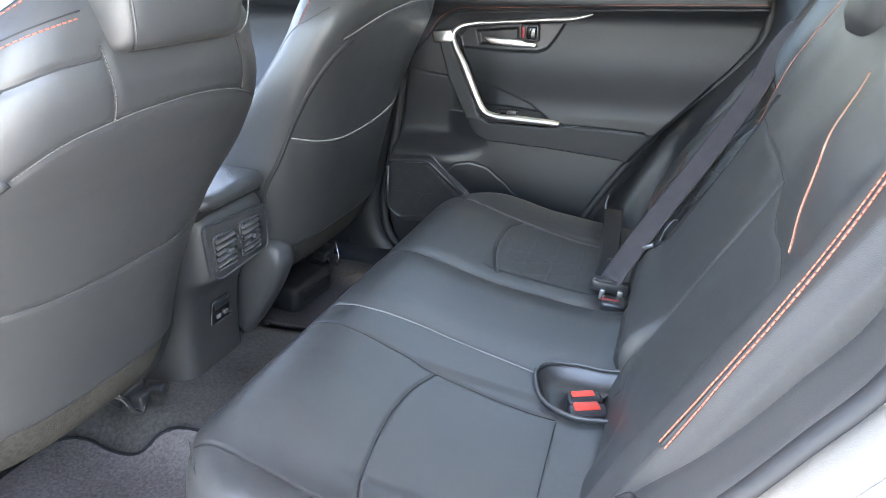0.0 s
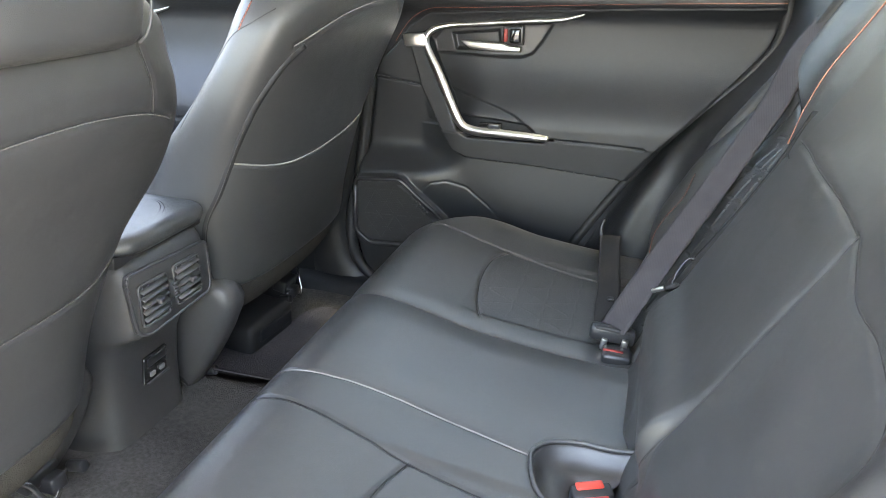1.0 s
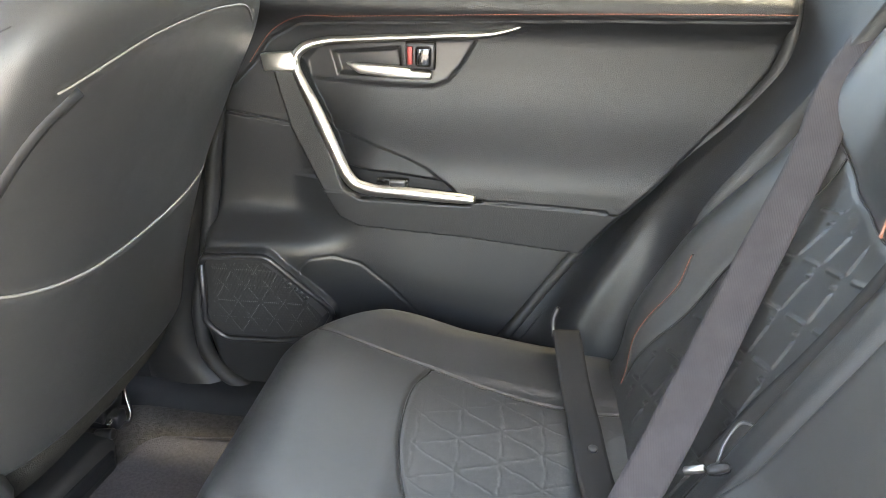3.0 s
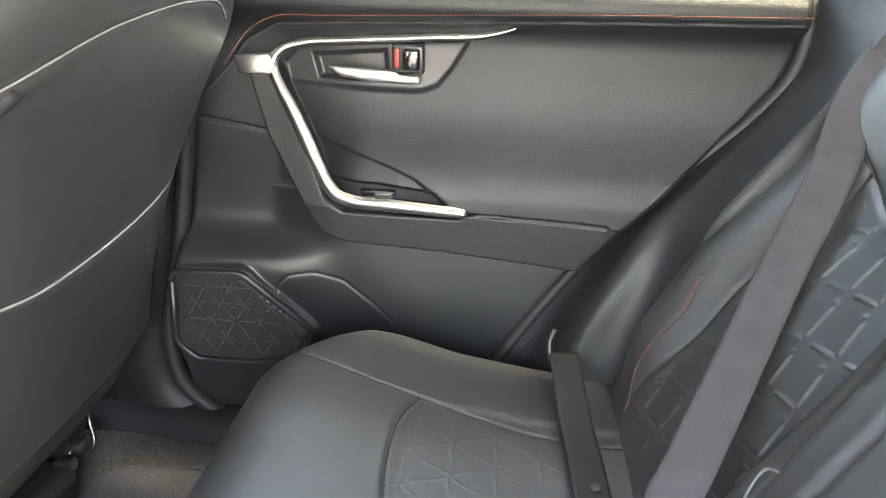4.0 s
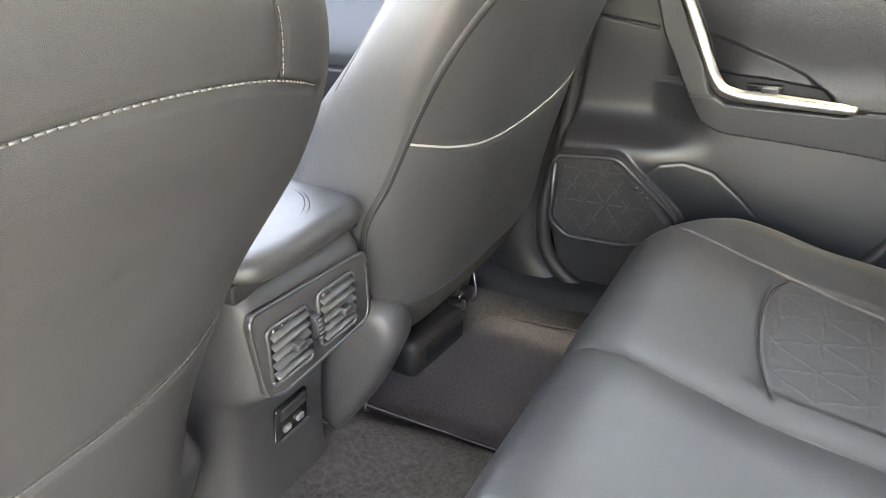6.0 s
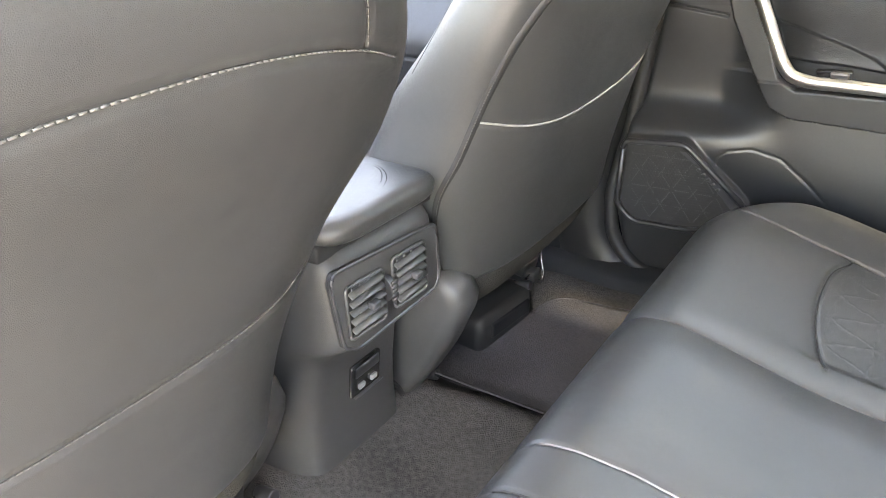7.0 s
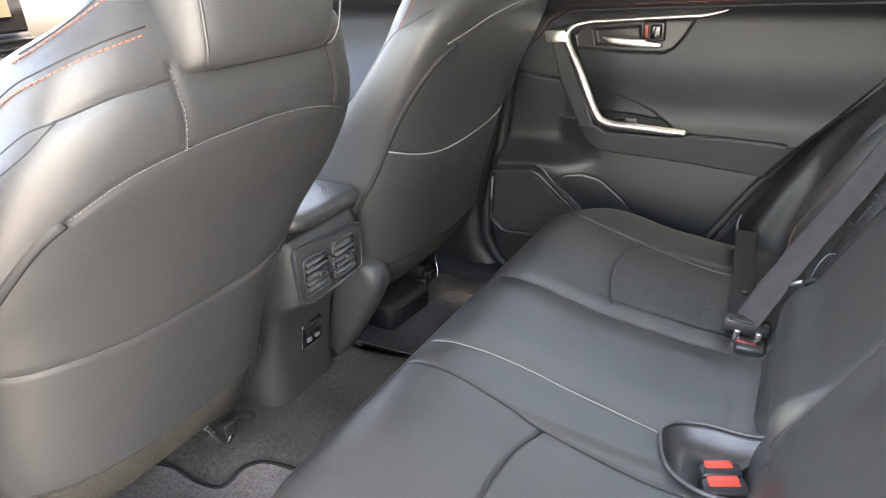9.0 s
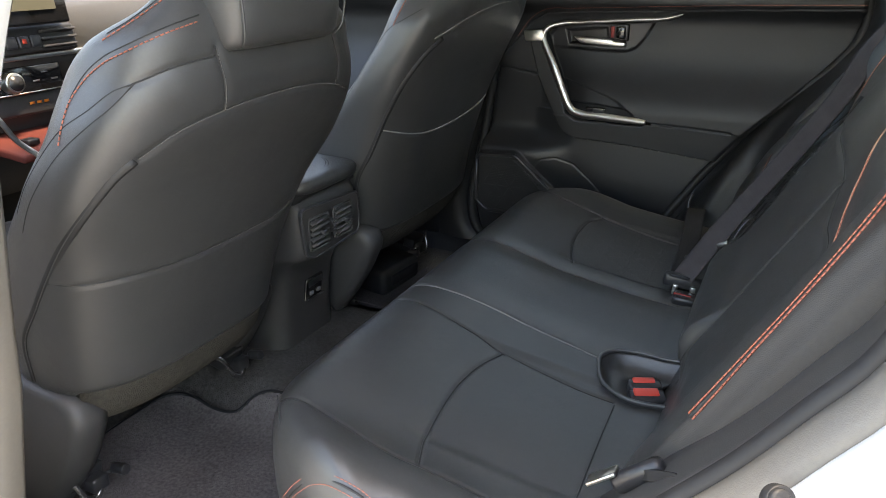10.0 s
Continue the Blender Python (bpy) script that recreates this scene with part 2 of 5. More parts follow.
def plate(ring, normal_axis, at, thick, round_by=0.0):
    """A flat plate with an outline in two axes; normal_axis 'x' takes (y, z), 'y' takes (x, z), 'z' takes (x, y)."""
    bm = bmesh.new()
    place = {"x": lambda a, b, c: (c, a, b), "y": lambda a, b, c: (a, c, b), "z": lambda a, b, c: (a, b, c)}[normal_axis]
    low = [bm.verts.new(place(a, b, at)) for a, b in ring]
    face = bm.faces.new(low)
    out = bmesh.ops.extrude_face_region(bm, geom=[face])
    bmesh.ops.translate(bm, verts=[v for v in out["geom"] if isinstance(v, bmesh.types.BMVert)], vec=place(0, 0, thick))
    bmesh.ops.recalc_face_normals(bm, faces=bm.faces)
    if round_by:
        bmesh.ops.bevel(bm, geom=list(bm.edges), offset=round_by, segments=2, profile=0.5, affect="EDGES")
    return bm


def fillet(ring, r, n=6):
    """A closed outline with its corners rounded."""
    out, k = [], len(ring)
    for i in range(k):
        a, p, c = (np.array(ring[j % k], float) for j in (i - 1, i, i + 1))
        d1, d2 = np.linalg.norm(a - p), np.linalg.norm(c - p)
        s, e = p + (a - p) * min(r, 0.45 * d1) / d1, p + (c - p) * min(r, 0.45 * d2) / d2
        out += [tuple((1 - u) ** 2 * s + 2 * u * (1 - u) * p + u * u * e) for u in np.linspace(0, 1, n)]
    return out


def stitches(points, mat, parent, name="stitching", pitch=0.0075, radius=0.0009, gap=0.3):
    """A row of thread stitches along points, one mesh."""
    p = [np.array(q) for q in points]
    s = np.r_[0, np.cumsum([np.linalg.norm(b - a) for a, b in zip(p, p[1:])])]
    at = lambda v: np.array([np.interp(v, s, [q[i] for q in p]) for i in range(3)])
    verts, faces = [], []
    v = 0.0
    while v + pitch * (1 - gap) < s[-1]:
        a, b = at(v), at(v + pitch * (1 - gap))
        tv, tf = tube([a, (a + b) / 2, b], radius, 5)
        faces += [[i + len(verts) for i in f] for f in tf]
        verts += tv
        v += pitch
    return part(name, (verts, faces), mat, parent)


# ---- setting: ground, floor, shell of the car ----
# x runs to the rear of the car, y from the open door to the far door, z up from the footwell
def build_ground():
    g = np.array([[[x, y, -0.42] for x in (-600, -60, -8, -2, 2, 8, 60, 600)] for y in (-600, -60, -8, -2, 2, 8, 60, 600)], float)
    tagged(part("ground", sheet(g), CONCRETE), "grey concrete driveway under the car", "ground", kind="structure")


def floor_z(x, y):
    hump = 0.065 * (1 - step(np.abs(y), 0.16, 0.30))
    return 0.035 + hump + 0.05 * step(-x, 0.80, 1.1) + 0.004 * np.sin(23 * x + 9 * y) + 0.05 * step(y, 0.50, 0.66) * 0.6


def build_floor():
    xs, ys = np.linspace(-1.75, 0.15, 120), np.linspace(-0.70, 0.74, 110)
    X, Y = np.meshgrid(xs, ys, indexing="ij")
    Z = floor_z(X, Y)
    ob = part("floor", shell(np.stack([X, Y, Z], -1), np.stack([X, Y, Z * 0 - 0.12], -1)), CARPET)
    tagged(ob, "dark carpeted footwell with a low centre tunnel", "floor", kind="structure")


def build_mat(name, ring, label, pile):
    t = thing(name, label, "floor mat", group="floor mats")
    ring = [p for k, a in enumerate(fillet(ring, 0.03)) for p in (a,)]
    xs, ys = np.linspace(-1.0, -0.30, 90), np.linspace(-0.68, 0.70, 180)
    X, Y = np.meshgrid(xs, ys, indexing="ij")
    keep = within(X, Y, ring) > -0.004
    Z = floor_z(X, Y) + 0.011
    idx, verts, faces = {}, [], []
    for i in range(len(xs) - 1):
        for j in range(len(ys) - 1):
            if keep[i, j] and keep[i + 1, j] and keep[i, j + 1] and keep[i + 1, j + 1]:
                f = []
                for a, b in ((i, j), (i + 1, j), (i + 1, j + 1), (i, j + 1)):
                    if (a, b) not in idx:
                        idx[a, b] = len(verts)
                        verts.append((X[a, b], Y[a, b], Z[a, b]))
                    f.append(idx[a, b])
                faces.append(f)
    part("mat_top", (verts, faces), pile, t)
    edge = [(x, y, float(floor_z(x, y)) + 0.010) for x, y in ring + ring[:1]]
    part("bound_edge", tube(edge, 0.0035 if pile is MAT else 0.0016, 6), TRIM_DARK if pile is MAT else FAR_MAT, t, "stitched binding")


REAR_EDGE = [(0.05, -0.24), (0.246, -0.112), (0.40, -0.01), (0.466, 0.042), (0.556, 0.126), (0.655, 0.224), (0.70, 0.255), (0.745, 0.265), (0.80, 0.262), (1.2, 0.24)]


def build_duct():
    duct = thing("air_duct", "black plastic air duct under the passenger seat", "air duct", (-0.84, 0.46, 0.05))
    part("duct_body", block((0.21, 0.17, 0.075), (-0.842, 0.455, 0.075), (0, 4, -6), 0.018, 4), RUBBER, duct)
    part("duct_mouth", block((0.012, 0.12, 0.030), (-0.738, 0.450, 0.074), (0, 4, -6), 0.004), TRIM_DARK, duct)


def build_shell():
    # roof, headliner and pillars
    def roof_z(x, y):
        return 1.27 - 0.10 * (np.abs(y) / 0.62) ** 3 - 0.05 * ((x + 0.1) / 1.1) ** 2
    xs, ys = np.linspace(-1.15, 1.25, 30), np.linspace(-0.65, 0.655, 30)
    X, Y = np.meshgrid(xs, ys, indexing="ij")
    Z = roof_z(X, Y)
    tagged(part("ceiling", shell(np.stack([X, Y, Z], -1), np.stack([X, Y, Z + 0.02], -1)), HEADLINER), "pale fabric headliner", "ceiling", kind="structure")
    tagged(part("roof", shell(np.stack([X, Y * 1.04, Z + 0.03], -1), np.stack([X, Y * 1.04, Z + 0.05], -1)), PAINT), "white painted roof panel", "roof", kind="structure")
    for side in (-1, 1):
        for x0, x1, w in ((-1.75, -1.15, 0.05), (1.0, 1.25, 0.12)):
            rings = []
            for k in np.linspace(0, 1, 8):
                x, z, y = x0 + (x1 - x0) * k, 0.74 + 0.44 * k, side * (0.76 - 0.14 * k)
                rings.append([(x - w / 2, y, z), (x + w / 2, y, z), (x + w / 2, y - side * 0.05, z), (x - w / 2, y - side * 0.05, z)])
            tagged(part("pillar", loft(rings), HEADLINER), "pale trimmed roof pillar", "pillar", kind="structure")
    pane = plate([(-0.52, 0.79), (0.30, 0.79), (0.55, 0.92), (0.50, 1.18), (-0.46, 1.18)], "y", 0.0, 0.004)
    bmesh.ops.transform(pane, matrix=Matrix.Translation((0, 0.765, 0.79)) @ Matrix.Rotation(radians(22), 4, "X") @ Matrix.Translation((0, 0, -0.79)), verts=pane.verts)
    tagged(part("window_1", pane, TINT, smooth=False), "pale green tinted glass above the far rear door", "window", kind="structure")
    for side in (-1, 1):
        pane = plate([(0.80, 0.80), (1.25, 0.80), (1.20, 1.15), (0.80, 1.17)], "y", 0.0, 0.004)
        bmesh.ops.transform(pane, matrix=Matrix.Translation((0, side * 0.755, 0.80)) @ Matrix.Rotation(radians(side * 20), 4, "X") @ Matrix.Translation((0, 0, -0.80)), verts=pane.verts)
        tagged(part("window_2", pane, PRIVACY, smooth=False), "dark privacy glass beside the luggage space", "window", kind="structure")
    pane = plate([(-0.70, 0.80), (0.70, 0.80), (0.62, 1.15), (-0.62, 1.15)], "x", 1.34, 0.004)
    tagged(part("window_3", pane, PRIVACY, smooth=False), "dark privacy glass of the tailgate", "window", kind="structure")
    # two unseen walls, added to hold back low sky light ahead and on the far side
    sky_block = plate([(-9, -0.42), (9, -0.42), (9, 2.6), (-9, 2.6)], "x", -8.6, 0.2)
    tagged(part("wall_yard_front", sky_block, UNSEEN_WALL, smooth=False), "unseen plain grey wall added before the car to cut low sky", "wall", kind="structure")
    sky_block = plate([(-8.4, -0.42), (9, -0.42), (9, 3.4), (-8.4, 3.4)], "y", 5.0, 0.2)
    tagged(part("wall_yard_side", sky_block, UNSEEN_WALL, smooth=False), "unseen plain grey wall added beside the car to cut low sky", "wall", kind="structure")
    for side in (-1, 1):
        ring = [(0.275, 0.80), (0.80, 0.80), (0.80, 1.18), (0.42, 1.18)] if side > 0 else [(0.29, 0.80), (0.80, 0.80), (0.80, 1.18), (0.35, 1.18)]
        bm = plate(ring, "y", 0.0, 0.03)
        bmesh.ops.transform(bm, matrix=Matrix.Translation((0, side * 0.735, 0.80)) @ Matrix.Rotation(radians(side * 20), 4, "X") @ Matrix.Translation((0, 0, -0.80)), verts=bm.verts)
        tagged(part("pillar_rear", bm, HEADLINER, smooth=False), "pale trimmed rear roof pillar", "pillar", kind="structure")
    # B-pillars
    for side in (-1, 1):
        if side > 0:
            pts = [(-0.60, 0.0), (-0.62, 0.20), (-0.60, 0.40), (-0.585, 0.55), (-0.57, 0.70), (-0.55, 0.90), (-0.48, 1.20)]
            lo = 0.745
        else:
            pts = [(-0.66, 0.02), (-0.605, 0.20), (-0.586, 0.274), (-0.566, 0.346), (-0.542, 0.429), (-0.523, 0.531), (-0.503, 0.623), (-0.484, 0.716), (-0.462, 0.79), (-0.44, 0.86), (-0.34, 1.20)]
            lo = -0.72
        rings = []
        for x, z in spline(pts, 24) if side > 0 else [q for q in spline(pts, 60) if q[1] < 0.772]:
            y = lo - side * 0.16 * max(0, (z - 0.70)) / 0.45 if side > 0 else -0.74
            o = y + side * 0.07
            rings.append([(x, y + side * 0.012, z), (x - 0.012, y, z), (x - 0.12, y, z), (x - 0.15, y + side * 0.02, z), (x - 0.15, o, z), (x, o, z)])
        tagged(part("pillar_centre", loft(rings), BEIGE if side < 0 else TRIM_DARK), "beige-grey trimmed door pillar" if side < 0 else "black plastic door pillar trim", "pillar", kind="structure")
    rings = []
    for x, z in [q for q in spline([(-0.503, 0.623), (-0.482, 0.716), (-0.449, 0.782), (-0.428, 0.821), (-0.412, 0.848), (-0.30, 1.20)], 60) if q[1] > 0.77]:
        y = -0.745 + 0.20 * max(0, z - 0.90) / 0.25
        rings.append([(x + 0.002, y - 0.01, z), (x - 0.01, y, z), (x - 0.12, y, z), (x - 0.12, y - 0.07, z), (x + 0.002, y - 0.07, z)])
    tagged(part("pillar_frame", loft(rings), PAINT), "white painted upper door pillar", "pillar", kind="structure")
    # outer walls: body sides with the near rear door opening left open
    def wall(name, ring, y, thick, mat, label):
        tagged(part(name, plate(ring, "y", y, thick), mat, smooth=False), label, "body side", kind="structure")
    wall("wall_far", [(-1.8, -0.15), (1.4, -0.15), (1.4, 0.76), (-1.8, 0.70)], 0.80, 0.06, PAINT, "white painted far side of the body")
    wall("wall_near_front", [(-1.8, -0.15), (-0.66, -0.15), (-0.66, 0.74), (-1.8, 0.70)], -0.86, 0.06, PAINT, "white painted front door outside")
    wall("wall_tail", [(0.45, 0.0), (1.4, 0.0), (1.4, 0.78), (0.45, 0.78)], -0.93, 0.06, PAINT, "white painted rear quarter panel")
    b = plate([(-0.80, 0.0), (0.80, 0.0), (0.80, 0.80), (-0.80, 0.80)], "x", 1.36, 0.05)
    tagged(part("wall_back", b, PLASTIC, smooth=False), "closed tailgate lined in black plastic", "tailgate", kind="structure")
    b = plate([(-0.75, -0.1), (0.75, -0.1), (0.75, 0.62), (-0.75, 0.62)], "x", -1.86, 0.05)
    tagged(part("wall_front", b, PLASTIC, smooth=False), "black firewall behind the dashboard", "firewall", kind="structure")
    # near sill
    rings = [[(x, -0.64, 0.05), (x, -0.645, 0.10), (x, -0.66, 0.115), (x, -0.72, 0.115), (x, -0.74, 0.10), (x, -0.84, 0.06), (x, -0.86, -0.15), (x, -0.64, -0.12)] for x in (-0.66, -0.4, -0.1, 0.05)]
    tagged(part("sill_near", loft(rings), PLASTIC), "black plastic door sill", "sill", kind="structure")
    rings = [[(x, 0.66, 0.02), (x, 0.665, 0.085), (x, 0.68, 0.10), (x, 0.78, 0.11), (x, 0.78, -0.1), (x, 0.66, -0.1)] for x in (-1.3, -0.8, -0.4, -0.1)]
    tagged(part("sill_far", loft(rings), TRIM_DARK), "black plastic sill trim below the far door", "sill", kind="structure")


def strip_along(rows, offsets):
    """A swept section: rows of (x, z), offsets of (outward in the x-z plane, y)."""
    p = np.array(rows)
    d = np.gradient(p, axis=0)
    d /= np.linalg.norm(d, axis=1)[:, None]
    n = np.stack([d[:, 1], -d[:, 0]], -1)
    return [[(x + nx * a, y, z + nz * a) for a, y in offsets] for (x, z), (nx, nz) in zip(p, n)]


EDGE_LINE = spline([(x, z) for z, x in REAR_EDGE[:-1]], 60)


NEAR_LINE = spline([(-0.23, 0.05), (-0.075, 0.246), (0.055, 0.40), (0.113, 0.466), (0.178, 0.543), (0.214, 0.595), (0.244, 0.639), (0.264, 0.70), (0.270, 0.76), (0.268, 0.80)], 60)


def build_openings():
    # near side: trim, seal, flange and painted jamb behind the open doorway
    for name, offs, mat, label, cat in (
        ("quarter_trim_near", [(0.20, -0.560), (0.08, -0.565), (0.030, -0.570), (0.018, -0.574), (0.013, -0.580), (0.010, -0.61), (0.007, -0.645), (0.006, -0.664), (0.012, -0.672), (0.07, -0.674), (0.20, -0.62)], PLASTIC_GREY, "grey-black moulded trim beside the rear backrest", "trim"),
        ("door_flange_near", [(0.012, -0.688), (0.005, -0.691), (0.005, -0.702), (0.010, -0.716), (0.016, -0.722), (0.07, -0.724), (0.07, -0.688)], BEIGE, "beige-grey painted door flange", "trim"),
        ("door_jamb_near", [(0.020, -0.724), (0.024, -0.730), (0.040, -0.762), (0.07, -0.82), (0.13, -0.882), (0.40, -0.93), (0.40, -0.87), (0.08, -0.725)], PAINT, "white painted door jamb", "door jamb"),
    ):
        tagged(part(name, loft(strip_along(NEAR_LINE, offs)), mat), label, cat, kind="structure")
    seal = [(0.006 + 0.009 * math.cos(a), -0.680 + 0.010 * math.sin(a)) for a in np.linspace(0, 2 * math.pi, 13)[:-1]]
    tagged(part("door_seal_near", loft(strip_along(NEAR_LINE, seal)), RUBBER), "black rubber door seal", "door seal", kind="structure")
    stop = thing("door_stop", "small dark rubber stop on the white jamb", "rubber stop", (0.20, -0.745, 0.566))
    part("stop_base", disc(0.011, 0.008, (0.205, -0.746, 0.560), (62, 0, 40), 32, 0.001), RUBBER, stop)
    part("stop_button", disc(0.0075, 0.012, (0.204, -0.748, 0.563), (62, 0, 40), 32, 0.002), RUBBER, stop)
    # far side: quarter trim between the door and the backrest, with its soft bulge
    outer = np.array(spline([(-0.24, 0.05), (-0.112, 0.246), (-0.01, 0.40), (0.042, 0.466), (0.126, 0.556), (0.224, 0.655), (0.255, 0.70), (0.265, 0.76), (0.26, 0.82)], 80))
    inner = np.array(spline([(0.03, 0.10), (0.075, 0.235), (0.088, 0.33), (0.128, 0.44), (0.150, 0.52), (0.205, 0.605), (0.262, 0.685), (0.300, 0.75), (0.34, 0.82)], 80))
    front = np.zeros((80, 50, 3))
    for i in range(80):
        u = i / 79
        for j in range(50):
            v = j / 49
            ridge = 0.036 * math.exp(-((v - 0.62 + 0.25 * u) / 0.20) ** 2) * float(1 - step(u, 0.35, 0.72))
            y = 0.692 - 0.125 * v ** 1.5 - ridge
            x, z = outer[i] + (inner[i] - outer[i]) * v
            front[i, j] = (x - 0.3 * ridge, y, z + 0.3 * ridge)
    flap = np.stack([front[:, -1] + np.array([0.012 * k * k, -0.004 * k, -0.002 * k]) for k in range(1, 5)], 1)
    front = np.concatenate([front, flap], 1)
    back = front + np.array([0.02, 0.06, -0.01])
    tagged(part("quarter_trim_far", shell(front, back), DOOR_SOFT), "black moulded trim with a soft ridge beside the backrest", "trim", kind="structure")
    seal = [(0.003 + 0.010 * math.cos(a), 0.690 + 0.013 * math.sin(a)) for a in np.linspace(0, 2 * math.pi, 11)[:-1]]
    tagged(part("door_seal_far", loft(strip_along(EDGE_LINE, seal)), RUBBER), "black rubber seal round the far door", "door seal", kind="structure")
    lip = [(0.024 + 0.0010 * math.cos(a), 0.679 + 0.0010 * math.sin(a)) for a in np.linspace(0, 2 * math.pi, 7)[:-1]]
    tagged(part("trim", loft(strip_along(EDGE_LINE, lip)), SMOOTH), "thin lip of the door seal", "trim", kind="structure")


def build_door_foot():
    line = spline([(-0.555, 0.78), (-0.585, 0.60), (-0.622, 0.38), (-0.652, 0.225), (-0.640, 0.150), (-0.600, 0.105), (-0.52, 0.078), (-0.30, 0.07)], 70)
    foot = [(0.006, 0.735), (0.012, 0.712), (0.030, 0.698), (0.060, 0.694), (0.105, 0.700), (0.150, 0.716), (0.155, 0.76), (0.006, 0.76)]
    tagged(part("pillar_foot", loft(strip_along(line, foot)), FOOT_TRIM), "black plastic trim curving from pillar to sill", "trim", kind="structure")
    seal = [(0.000 + 0.013 * math.cos(a), 0.712 + 0.015 * math.sin(a)) for a in np.linspace(0, 2 * math.pi, 11)[:-1]]
    tagged(part("door_seal_front", loft(strip_along(line, seal)), RUBBER), "black rubber seal along the door's front edge", "door seal", kind="structure")


# ---- far doors ----
ARM = [(-0.481, 0.684), (-0.452, 0.592), (-0.410, 0.512), (-0.378, 0.458), (-0.346, 0.442), (-0.18, 0.432), (0.10, 0.404), (0.14, 0.482), (-0.06, 0.497), (-0.163, 0.500), (-0.330, 0.506), (-0.355, 0.520), (-0.380, 0.570), (-0.420, 0.645), (-0.440, 0.695)]
POD = [(-0.398, 0.590), (-0.350, 0.581), (-0.308, 0.569), (-0.270, 0.557), (-0.238, 0.544), (-0.202, 0.519), (-0.170, 0.489), (-0.34, 0.491), (-0.368, 0.508)]
POD_LOW = [(-0.380, 0.538), (-0.29, 0.535), (-0.211, 0.526), (-0.196, 0.512), (-0.172, 0.489), (-0.34, 0.492), (-0.364, 0.508)]
CUP = [(-0.428, 0.664), (-0.432, 0.690), (-0.412, 0.712), (-0.35, 0.719), (-0.173, 0.729), (-0.196, 0.690), (-0.214, 0.668), (-0.235, 0.659), (-0.30, 0.659)]
SPEAKER_CORNERS = [(-0.614, 0.372), (-0.503, 0.378), (-0.398, 0.272), (-0.425, 0.222), (-0.500, 0.203), (-0.602, 0.203), (-0.634, 0.235)]
SPEAKER = fillet(SPEAKER_CORNERS, 0.014)
POCKET = [(-0.455, 0.340), (-0.452, 0.356), (-0.437, 0.371), (-0.398, 0.378), (-0.351, 0.366), (-0.304, 0.328), (-0.265, 0.288), (-0.23, 0.25)]


def bent(x, table):
    """A table's curve with its corners eased."""
    return (soft_lut(x - 0.012, table) + 2 * soft_lut(x - 0.006, table) + 3 * soft_lut(x, table) + 2 * soft_lut(x + 0.006, table) + soft_lut(x + 0.012, table)) / 9


def door_y(x, z):
    """Depth of the door's inner face."""
    u = np.clip((0.705 - z) / 0.19, 0, 1) ** 1.5
    rear_up = 0.697 - 0.059 * u * u * (3 - 2 * u) + bent(z, [(0.40, 0.0), (0.72, 0.0), (0.745, -0.008), (0.765, -0.033), (0.785, -0.035), (0.80, -0.02)])
    rear_low = bent(z, [(0.05, 0.715), (0.20, 0.697), (0.36, 0.684), (0.52, 0.682)])
    fore = bent(z, [(0.05, 0.72), (0.15, 0.712), (0.30, 0.694), (0.375, 0.672), (0.390, 0.674), (0.403, 0.682), (0.418, 0.704), (0.436, 0.722), (0.455, 0.728), (0.60, 0.714), (0.72, 0.704), (0.745, 0.694), (0.765, 0.666), (0.785, 0.662), (0.80, 0.675)])
    w = np.where(z > 0.5, step(x, -0.46, -0.31), step(x, -0.475, -0.345))
    crease = 0.4985 - 0.057 * (x + 0.163)
    above = z >= crease
    y = np.where(above, rear_up, rear_low) * w + fore * (1 - w)
    arm = step(within(x, z, ARM), -0.001, 0.004)
    face = 0.651 + 0.11 * np.clip(z - 0.5, 0, 0.2) - 0.012 * w + 0.10 * np.clip(0.5 - z, 0, 0.1)
    y = np.where(~above | (x < -0.34), y + (face - y) * arm, y)
    y = y + 0.006 * step(within(x, z, POD), -0.002, 0.004) + 0.007 * step(within(x, z, POD_LOW), -0.001, 0.003)
    cup = within(x, z, CUP)
    y = y + 0.005 * step(cup, -0.006, 0.004) + 0.010 * step(within(x, z, [(-0.385, 0.668), (-0.395, 0.706), (-0.285, 0.716), (-0.278, 0.668)]), 0.0, 0.008)
    y = y - 0.010 * step(within(x, z, SPEAKER), -0.012, -0.004) + 0.006 * step(within(x, z, SPEAKER), 0.0, 0.004)
    y = y + 0.0016 * step(0.003 - away(x, z, POCKET), 0, 0.003)
    y = y + 0.006 * step(0.0035 - away(x, z, [(-0.60, 0.606), (-0.56, 0.603), (-0.47, 0.588)]), 0, 0.0035)
    y = y + 0.006 * step(0.0038 - away(x, z, [(-0.483, 0.684)] + ARM[1:7]), 0, 0.0038)
    y = y + 0.006 * step(0.0035 - away(x, z, [(-0.163, 0.4975), (-0.06, 0.494), (0.03, 0.489)]), 0, 0.0035)
    y = y + 0.004 * step(0.0025 - away(x, z, [(-0.56, 0.64), (-0.516, 0.682), (-0.488, 0.718), (-0.437, 0.745), (-0.302, 0.751), (0.002, 0.761), (0.262, 0.766)]), 0, 0.0025)
    return y


def on_door(x, z, off=0.0):
    return (x, float(door_y(np.array(x), np.array(z))) - off, z)


